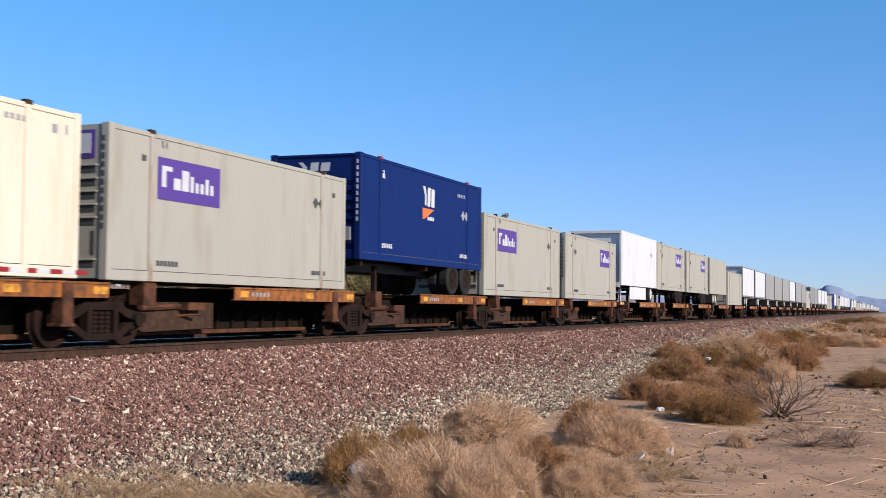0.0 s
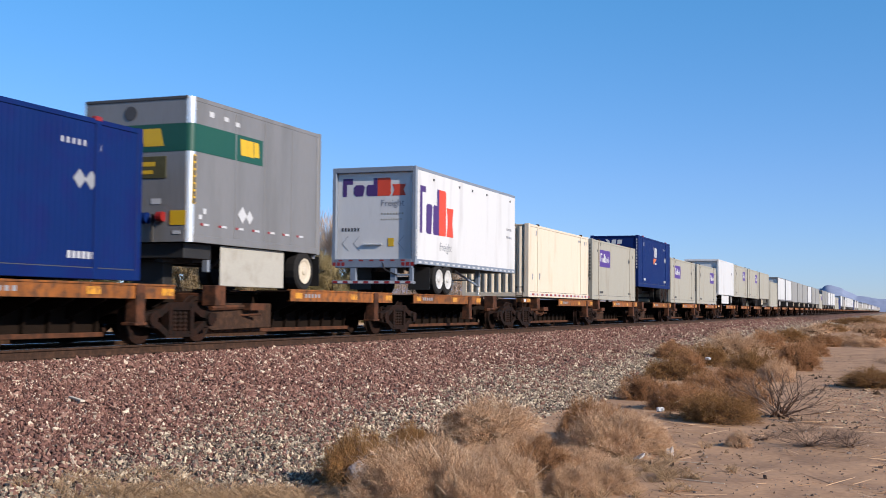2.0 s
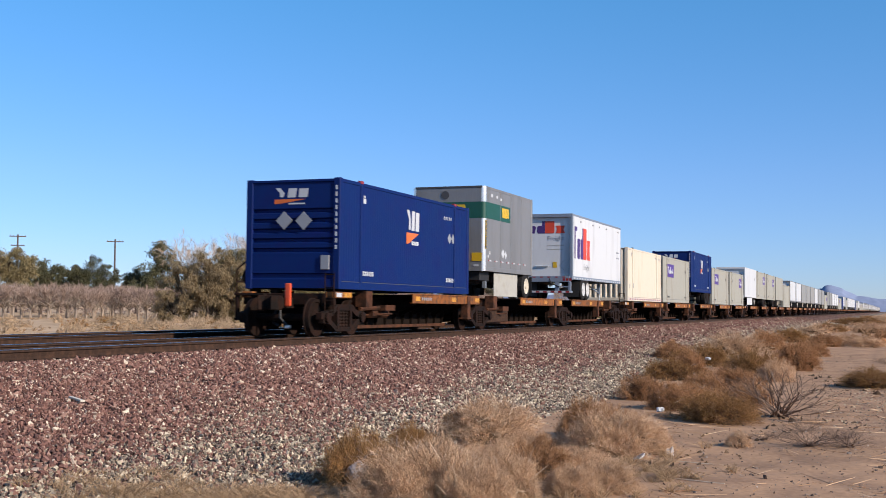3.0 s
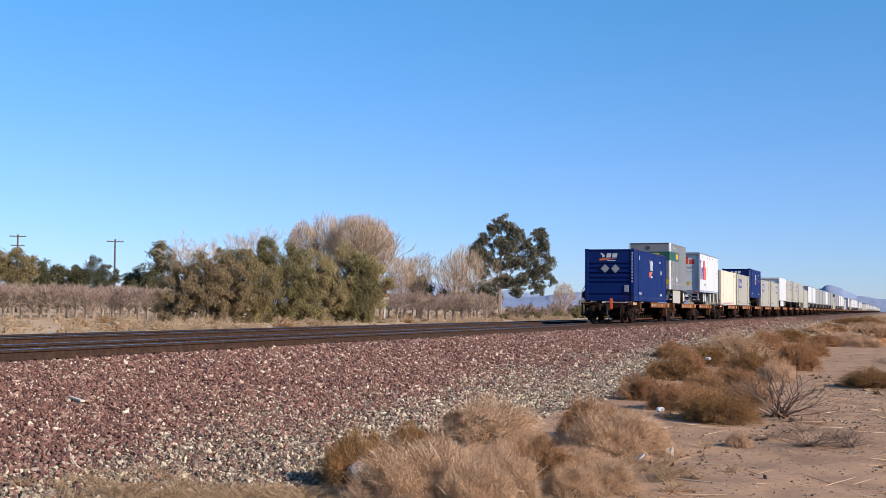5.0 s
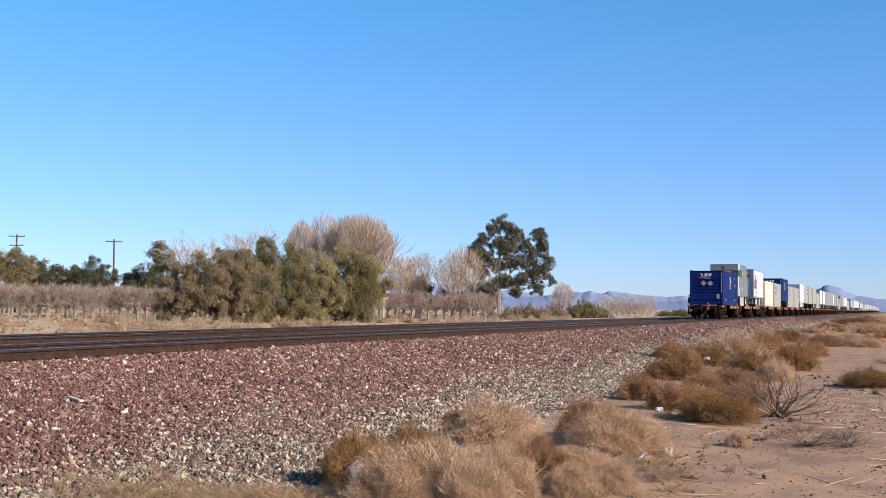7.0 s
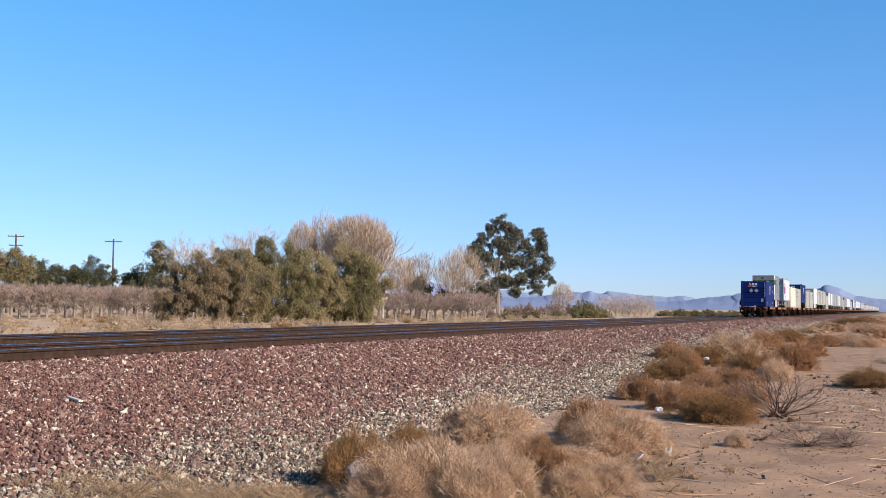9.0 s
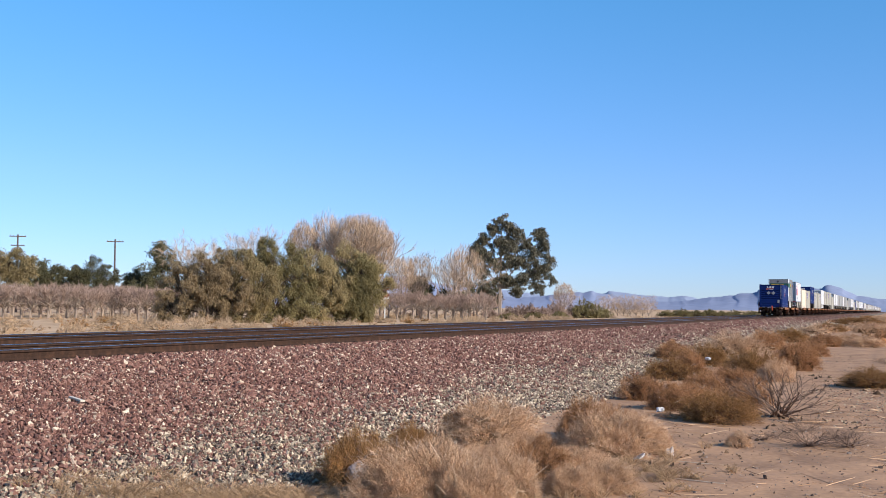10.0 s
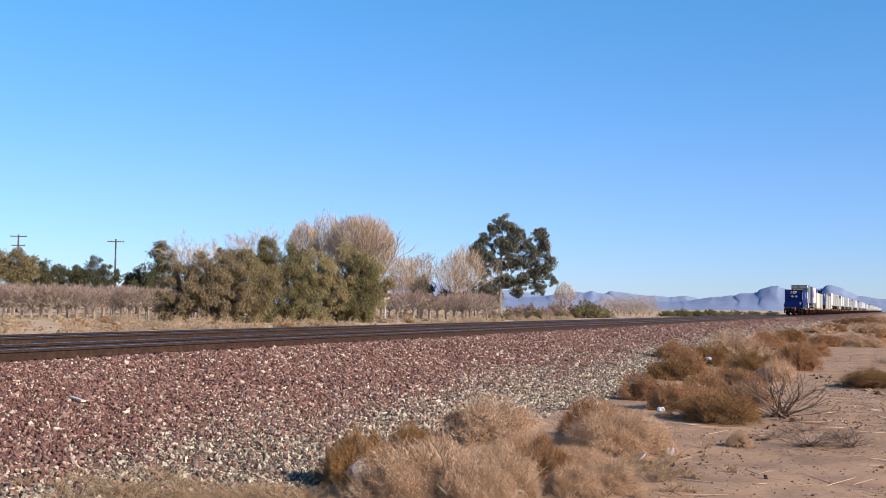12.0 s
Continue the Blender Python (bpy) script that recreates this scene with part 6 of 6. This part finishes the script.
def bare_tree(label, bearing, far, high, spread, material, seed, levels=5, limbs=5, fork=0.28, r0=0.16, fine=0.02, name="tree", group="trees beyond the track", fan=0.5, crown=None, haze=0):
    rng = np.random.default_rng(seed)
    x, y = spot(bearing, far)
    t = thing(name, label, "tree", group)
    t.matrix_basis = pose(x, y, verge(x, y) - 0.05, 0, 0, bearing)
    segs, thin = [], []
    limb(segs, rng, (0, 0, 0), (0, 0, high * fork), r0, r0 * 0.75, 3, 0.03)
    stack = []
    for i in range(limbs):
        az = 2 * math.pi * (i + rng.uniform(-0.3, 0.3)) / limbs
        d = np.array([math.cos(az) * spread, math.sin(az) * spread, rng.uniform(0.7, 1.2)])
        stack.append((np.array([0, 0, high * fork * rng.uniform(0.7, 1)]), d / np.linalg.norm(d), high * 0.30, r0 * 0.5, 1))
    while stack:
        p, d, ln, r, lev = stack.pop()
        e = p + d * ln * rng.uniform(0.75, 1.15)
        mid = (p + e) / 2 + rng.normal(0, ln * 0.05, 3)
        if r > fine:
            segs += [(p, mid, r, r * 0.8), (mid, e, r * 0.8, r * 0.6)]
        else:
            thin.append((p, e))
        if crown and math.hypot(e[0], e[1]) ** 2 / crown[1] ** 2 + ((e[2] - crown[0]) / crown[2]) ** 2 > 1 and e[2] > crown[0]:
            continue
        if lev < levels:
            for u in ((1.0, 1.0, 0.6) if lev < levels - 1 else (1.0, 0.8, 0.6, 0.4)):
                nd = d + rng.normal(0, fan, 3) + np.array([0, 0, 0.18])
                q = p + (e - p) * u
                stack.append((q, nd / np.linalg.norm(nd), ln * 0.72, r * 0.58, lev + 1))
    pts = np.array(thin)
    if haze:
        # fine outer twigs that fan out from the fork and round off the crown
        z, across, up = crown or (high * 0.66, high * 0.24, high * 0.30)
        v = rng.normal(size=(haze, 3))
        v *= rng.uniform(0.35, 1.0, (haze, 1)) ** 0.5 / np.linalg.norm(v, axis=1, keepdims=True)
        v *= 1 + 0.12 * np.sin(v[:, :1] * 5 + seed) * np.cos(v[:, 1:2] * 4)
        p = v * np.array([across, across, up]) + np.array([0, 0, z])
        d = p - np.array([0, 0, high * fork]) + rng.normal(0, 1.9, p.shape)
        d /= np.linalg.norm(d, axis=1, keepdims=True)
        a = p - d * rng.uniform(0.04, 0.09, (haze, 1)) * high
        pts = np.concatenate([pts.reshape(-1, 2, 3), np.stack([a, p], 1)])
    part("trunk", merge(tubes(segs, 5)), BARK, t)
    part("crown", merge(ribbons(pts, fine * 1.5, fine * 0.6, rng)), material, t)
    return t


def far_growth():
    gum = [(0.2, 14.2, 1.1), (1.3, 13.2, 1.4), (-0.9, 12.8, 1.3), (-2.2, 11.4, 1.3), (2.6, 12.2, 1.1), (-3.5, 10.0, 1.3), (-4.1, 8.4, 1.1), (-2.4, 9.2, 1.5), (0.0, 10.8, 1.7), (1.9, 10.6, 1.6), (4.0, 10.8, 1.3),
           (5.9, 12.2, 1.2), (6.3, 10.5, 1.3), (5.0, 9.4, 1.4), (7.2, 8.6, 1.1)]
    gum += [(6.7, 7.2, 1.2), (5.2, 6.8, 1.4), (3.4, 8.2, 1.5), (1.6, 8.2, 1.4), (-0.8, 7.8, 1.4), (-2.8, 6.8, 1.2), (-1.8, 4.2, 1.6), (0.4, 5.8, 1.1), (3.5, 5.6, 1.2), (5.5, 4.6, 1.3), (7.4, 5.6, 0.9), (1.6, 5.2, 1.2), (2.6, 4.0, 1.1)]
    leafy_tree("tall dark green gum tree with open crown and pale trunk", 18.34, 170, gum, GUM, BARK, 41, 820, 62, 0.24, 0.30, 0.46, 0.5, 0.30, 0.02, 0.4, 0.9, 0.25)
    soft = "large grey-green feathery tamarisk reaching the ground"
    clump = [(32.55, 93, [(0.0, 4.2, 2.0), (-1.8, 2.6, 2.1), (1.6, 2.8, 2.1), (0.3, 1.2, 2.2), (-2.6, 1.2, 1.5)], 51), (31.2, 95, [(0.0, 4.2, 2.1), (1.7, 2.9, 2.1), (-1.6, 2.6, 2.0), (0.0, 1.3, 2.2)], 52),
             (29.4, 98, [(0.0, 5.4, 1.8), (1.6, 4.0, 2.2), (-1.6, 3.6, 2.1), (0.0, 1.8, 2.6), (2.1, 1.4, 1.9)], 53), (27.6, 100, [(0.0, 4.5, 2.2), (1.8, 3.2, 2.2), (-1.7, 2.8, 2.1), (0.3, 1.3, 2.4)], 54),
             (26.0, 103, [(0.5, 4.6, 2.4), (-1.8, 3.6, 2.2), (2.3, 3.4, 2.2), (0.4, 1.5, 2.6)], 55), (24.95, 101, [(-0.3, 4.4, 1.4), (-0.1, 2.8, 1.4), (-1.2, 1.6, 1.8), (-0.4, 1.0, 1.3)], 56)]
    for (b, d, lobes, seed), leaf in zip(clump, (LEAFDRY, LEAF, LEAFDARK, LEAF, LEAF, LEAFDARK)):
        leafy_tree(soft, b, d, lobes, leaf, DARKBARK, seed, 215, 200, 0.185, 0.16, 0.46, 0.35, 0.15, 0.0, 0.22, 1.05, 0.6)
    pines = [(34.7, 165, [(0, 9.2, 1.2), (-1.0, 7.6, 1.4), (1.0, 7.4, 1.6), (-1.8, 5.6, 1.6), (0.2, 5.6, 1.7), (-2.6, 3.8, 1.6), (1.0, 3.6, 2.0)], 61), (35.9, 170, [(0, 4.8, 1.8), (1.6, 4.4, 1.5), (-0.6, 3.0, 1.7)], 62),
             (37.9, 185, [(0, 6.6, 2.0), (-2.2, 5.6, 1.7), (2.2, 5.4, 1.9), (0, 3.4, 2.4)], 63), (39.3, 190, [(0, 5.6, 1.9), (-2.4, 5.0, 1.7), (2.2, 5.2, 1.6), (0, 3.0, 2.3)], 64),
             ]
    pines += [(40.5, 185, [(0, 6.6, 2.0), (-2.0, 5.8, 1.9), (2.0, 5.4, 1.9), (0, 3.4, 2.4)], 65), (41.6, 175, [(0, 7.6, 2.2), (-2.4, 7.0, 2.1), (2.2, 6.6, 2.0), (0, 4.0, 2.6)], 66), (43.0, 178, [(0, 8.0, 2.2), (2.2, 7.0, 2.1), (0, 4.0, 2.6)], 67)]
    for b, d, lobes, seed in pines:
        leafy_tree("dark green tree in the windbreak beyond the orchard", b, d, lobes, LEAF if b > 41 else PINE, DARKBARK, seed, 110, 110, 0.27, 0.2, 0.75, 0.2, 0.2, 0.0, 0.35)
    under = [(22.4, 175, [(0, 4.6, 1.7), (1.2, 3.0, 1.6)], 68), (19.6, 180, [(0, 3.4, 2.0), (2.6, 2.8, 1.8), (-2.2, 2.6, 1.6)], 69), (21.0, 178, [(0, 2.8, 1.3), (1.8, 2.4, 1.2)], 70)]
    for b, d, lobes, seed in under:
        leafy_tree("low dark olive tree behind bare orchard trees", b, d, lobes, PINE, DARKBARK, seed, 60, 60, 0.36, 0.14, 0.7, 0.2, 0.2)
    tawny = "leafless tan cottonwood with a dense twig crown"
    bare_tree(tawny, 25.5, 128, 10.4, 0.6, BARE, 81, 5, 7, 0.42, 0.22, 0.018, fan=0.36, crown=(8.6, 3.2, 3.3), haze=9000)
    bare_tree(tawny, 24.6, 130, 10.0, 0.6, BARE, 82, 5, 7, 0.42, 0.22, 0.018, fan=0.36, crown=(8.3, 2.9, 3.2), haze=8000)
    bare_tree(tawny, 26.9, 132, 11.0, 0.3, BARE, 83, 6, 5, 0.32, 0.2, 0.018, fan=0.3, crown=(9.0, 1.8, 3.6), haze=1500)
    bare_tree(tawny, 28.0, 130, 9.6, 0.4, BARE, 84, 5, 5, 0.32, 0.18, 0.018, fan=0.4, crown=(8.2, 2.0, 2.9), haze=4500)
    bare_tree("slender leafless tree behind the tamarisks", 30.6, 125, 9.2, 0.55, BARE, 85, 6, 4, 0.35, 0.14, 0.018, haze=700)
    bare_tree("slender leafless tree behind the tamarisks", 33.2, 130, 8.2, 0.5, BARE, 86, 6, 4, 0.35, 0.14, 0.018, haze=700)
    bare_tree(tawny, 23.2, 160, 9.0, 0.5, BARE, 87, 5, 5, 0.22, 0.18, 0.022, haze=2600)
    bare_tree(tawny, 22.3, 165, 9.6, 0.35, BARE, 88, 5, 4, 0.25, 0.18, 0.022, haze=1500)
    bare_tree("leafless tree with pale leaning trunks", 20.6, 158, 10.0, 0.7, BARE, 89, 5, 5, 0.10, 0.22, 0.022, haze=1800)
    bare_tree("leafless tree with pale leaning trunks", 20.0, 160, 10.8, 0.5, BARE, 90, 5, 5, 0.14, 0.2, 0.022, haze=2000)
    bare_tree(tawny, 15.2, 190, 6.0, 0.6, BARE, 91, 5, 5, 0.2, 0.14, 0.025, crown=(3.6, 1.9, 2.3), haze=1800)
    for i, b in enumerate((13.3, 12.95, 12.6, 12.3, 12.0, 11.7, 11.4, 11.1)):
        bare_tree("leafless tan thicket tree far across the field", b, 238 + 3 * (i % 3), 4.2, 0.9, BARE, 92 + i, 4, 5, 0.10, 0.10, 0.03, crown=(2.2, 2.0, 2.0 + 0.4 * (i % 2)), haze=900)
    # orchard rows
    first = [bare_tree("pruned leafless orchard tree with a short trunk", 40, 130, 3.1, 1.3, ORCHARD, 101 + i, 5, 6, 0.42, 0.11, 0.02, "orchard_tree", "leafless orchard rows") for i in range(3)]
    rng = random.Random(12)
    k = 0
    for row in range(5):
        for j in range(74):
            d = 112 + row * 7.5
            b = 15.4 + j * 0.40 + rng.uniform(-0.05, 0.05)
            if not (32.6 < b < 44.5 or 18.9 < b < 24.3) or (b < 25 and row < 2):
                continue
            x, y = spot(b, d + rng.uniform(-1, 1))
            m = pose(x, y, verge(x, y) - 0.05, 0, 0, rng.uniform(0, 360))
            if k < 3:
                first[k].matrix_basis = m
                o = first[k]
            else:
                o = copy_thing(first[k % 3], m)
            s = rng.uniform(0.85, 1.12)
            o.scale = (s, s, s)
            k += 1
    # shrubs across the tracks
    src = bush_source("rounded olive desert shrub across the tracks", LEAFDARK, 31, 80, 3000, 0.03)
    src["group"] = "desert shrubs across the tracks"
    for b, d, w, h in ((14.06, 165, 2.4, 2.6), (13.4, 172, 1.8, 1.6), (9.6, 230, 2.2, 1.5), (8.9, 235, 2.5, 1.3), (8.2, 240, 2.6, 1.5), (7.6, 245, 2.2, 1.2), (7.0, 250, 2.4, 1.3), (6.2, 260, 2.2, 1.2), (5.4, 280, 2.2, 1.2), (10.3, 228, 1.8, 1.2), (16.6, 150, 1.6, 0.9), (15.4, 150, 1.5, 1.0), (17.9, 140, 1.4, 0.8)):
        x, y = spot(b, d)
        plant(src, x, y, w, h, b * 50, verge(x, y))

    brush = bush_source("leafless brown brush at the edge of the field", ORCHARD, 38, 80, 2600, 0.03)
    brush["group"] = "desert shrubs across the tracks"
    for b, d, w, h in ((18.8, 160, 1.8, 1.3), (17.6, 165, 2.2, 1.7), (16.9, 166, 2.3, 2.0), (16.2, 168, 2.1, 1.6), (15.6, 170, 1.9, 2.3), (14.7, 172, 2.2, 1.9)):
        x, y = spot(b, d)
        plant(brush, x, y, w, h, b * 70, verge(x, y))


def hills():
    def band(name, far, material, peaks, base, seed, label):
        verts, faces, k = [], [], 10
        bs = np.arange(-45, 75, 0.12)
        for b in bs:
            h = base + sum(a * math.exp(-((b - c) / w) ** 2) for c, w, a in peaks)
            h *= 1 + 0.16 * noise.noise((b * 0.9, seed, 0)) + 0.07 * noise.noise((b * 2.7, seed, 2)) + 0.04 * noise.noise((b * 7, seed, 4))
            for i in range(k):
                u = i / (k - 1)
                x, y = spot(b + 0.25 * noise.noise((b * 2, u * 3, seed)), far + u * 500)
                verts.append((x, y, -6 + (h + 6) * u ** 0.8 * (1 + 0.12 * (1 - u) * noise.noise((b * 3, u * 5, seed + 1)))))
        for j in range(len(bs) - 1):
            for i in range(k - 1):
                faces.append((j * k + i, (j + 1) * k + i, (j + 1) * k + i + 1, j * k + i + 1))
        ob = part(name, (verts, [], faces), material)
        for p in ob.data.polygons:
            p.use_smooth = True
        tagged(ob, label, "mountains", kind="structure")
    m = 1.6
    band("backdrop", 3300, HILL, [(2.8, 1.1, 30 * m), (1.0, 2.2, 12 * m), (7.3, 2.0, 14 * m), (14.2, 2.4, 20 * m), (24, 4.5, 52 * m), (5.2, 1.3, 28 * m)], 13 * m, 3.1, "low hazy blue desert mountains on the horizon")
    band("backdrop_far", 3900, HILLFAR, [(12.4, 1.6, 22 * m), (9.5, 2, 14 * m), (5.0, 2, 14 * m), (21, 5, 40 * m)], 14 * m, 7.7, "pale blue mountain range far behind, haze in its colour")


verge_shrubs()
grasses()
far_growth()
hills()


# ---- poles, sign and litter ----
def utility_pole(bearing, far, high, arms):
    x, y = spot(bearing, far)
    p = thing("utility_pole", "weathered wooden utility pole with crossarm", "utility pole", "utility poles by the orchard")
    p.matrix_basis = pose(x, y, verge(x, y) - 0.3, 0, 0, bearing)
    bm = bmesh.new()
    for i in range(4):
        rod(bm, (0, 0, i * high / 4), (0, 0, (i + 1) * high / 4), 0.17 - 0.015 * i, 8)
    part("pole", bm, POLE, p)
    for z, half in arms:
        a = part("crossarm", bevelled(boxes((-half, half, -0.22, -0.10, z - 0.07, z + 0.07)), 0.01), POLE, p)
        for u in (-0.9, -0.5, 0.5, 0.9):
            ins = part("insulator", rod(bmesh.new(), (u * half, -0.16, z + 0.07), (u * half, -0.16, z + 0.22), 0.05, 6), DIM, a)
    return p


utility_pole(36.91, 190, 11.9, [(11.5, 1.3)])
utility_pole(41.26, 190, 12.2, [(11.9, 1.2), (10.5, 1.0)])


def crossing_marker():
    x, y = spot(23.98, 116)
    s = thing("crossing_sign", "white marker post with a red and white sign", "sign")
    s.matrix_basis = pose(x, y, verge(x, y) - 0.05, 0, 0, 23.98)
    part("post", bevelled(boxes((-0.06, 0.06, -0.06, 0.06, 0, 2.9)), 0.01), GLASSY, s)
    for i in range(4):
        part("stripe", end_shape([[(-0.4, 2.0 + i * 0.3), (0.4, 2.3 + i * 0.3), (0.4, 2.45 + i * 0.3), (-0.4, 2.15 + i * 0.3)]], -0.07, 0.02), LAMPRED if i % 2 else GLASSY, s)


crossing_marker()


def litter():
    def crumple(name, label, category, x, y, z, size, material, seed):
        rng = random.Random(seed)
        bm = bmesh.new()
        bmesh.ops.create_icosphere(bm, subdivisions=2, radius=1)
        for v in bm.verts:
            k = 1 + 0.6 * noise.noise(v.co * 1.9 + Vector((seed, 0, 0))) + rng.uniform(-0.16, 0.16)
            v.co = Vector((v.co.x * size[0] * k, v.co.y * size[1] * k, max(-0.3, v.co.z) * size[2] * k))
        o = part(name, bm, material)
        o.matrix_basis = pose(x, y, z + 0.28 * size[2], 0, 0, seed * 40)
        tagged(o, label, category)
    crumple("plastic_bag", "crumpled pale plastic bag caught in dry grass", "litter", -4.33, 9.2, verge(-4.33, 9.2) + 0.10, (0.10, 0.08, 0.12), PLASTIC, 1)
    crumple("plastic_bag", "crumpled white plastic bag by a dry shrub", "litter", -3.22, 17.29, verge(-3.22, 17.29) + 0.08, (0.085, 0.055, 0.05), GLASSY, 2)
    crumple("paper_scrap", "white scrap of paper among dry shrubs", "litter", -4.65, 31.9, 0.25, (0.16, 0.06, 0.06), GLASSY, 3)
    crumple("paper_scrap", "white scrap of paper among dry shrubs", "litter", -5.6, 64.5, 0.35, (0.18, 0.1, 0.07), GLASSY, 4)
    crumple("paper_cup", "small pinkish paper cup on the sand", "litter", -2.31, 12.94, verge(-2.31, 12.94), (0.05, 0.04, 0.07), PLASTIC, 5)
    bm = ring(bmesh.new(), [(-0.01, 0.03), (-0.012, 0.075), (0.0, 0.08), (0.012, 0.06), (0.016, 0.02)], 18)
    o = part("cup_lid", bm, GLASSY)
    o.matrix_basis = pose(-2.53, 12.36, verge(-2.53, 12.36) + 0.03, 0, 60, 20)
    tagged(o, "round white plastic cup lid on the sand", "litter")
    bm = bevelled(boxes((-0.03, 0.03, -0.17, 0.17, -0.012, 0.012)), 0.004)
    o = part("wood_scrap", bm, CREAM)
    o.matrix_basis = pose(-8.9, 11.2, float(np.interp(-8.9, BED_X, BED_Z)) + 0.05, 4, 6, 62)
    tagged(o, "pale splinter of wood lying on the ballast", "wood")
    for i, (x, y, r) in enumerate(((-2.0, 17.2, 70), (-1.9, 12.4, 80), (-1.5, 17.6, 60), (-1.7, 11.0, 75))):
        bm = bmesh.new()
        rod(bm, (0, -0.26, 0.006), (0.02, 0.26, 0.008), 0.006, 5)
        o = part("stick", bm, PALESTALK)
        o.matrix_basis = pose(x, y, verge(x, y), 0, 0, r)
        tagged(o, "dry pale stick on the sand", "stick")


litter()


# ---- what moves ----
def motions():
    for ob, m in MOVING:
        walk(ob, [(t, Matrix.Translation((0, SPEED * t, 0)) @ m) for t in (0.0, 4.0, 8.0, 12.0)])
    turn = math.degrees(SPEED / WHEEL_R)
    for o in SPINNING:
        y = o.location.y
        walk(o, [(i / 30, pose(0, y, WHEEL_R, -turn * i / 30)) for i in range(0, 361)])


motions()
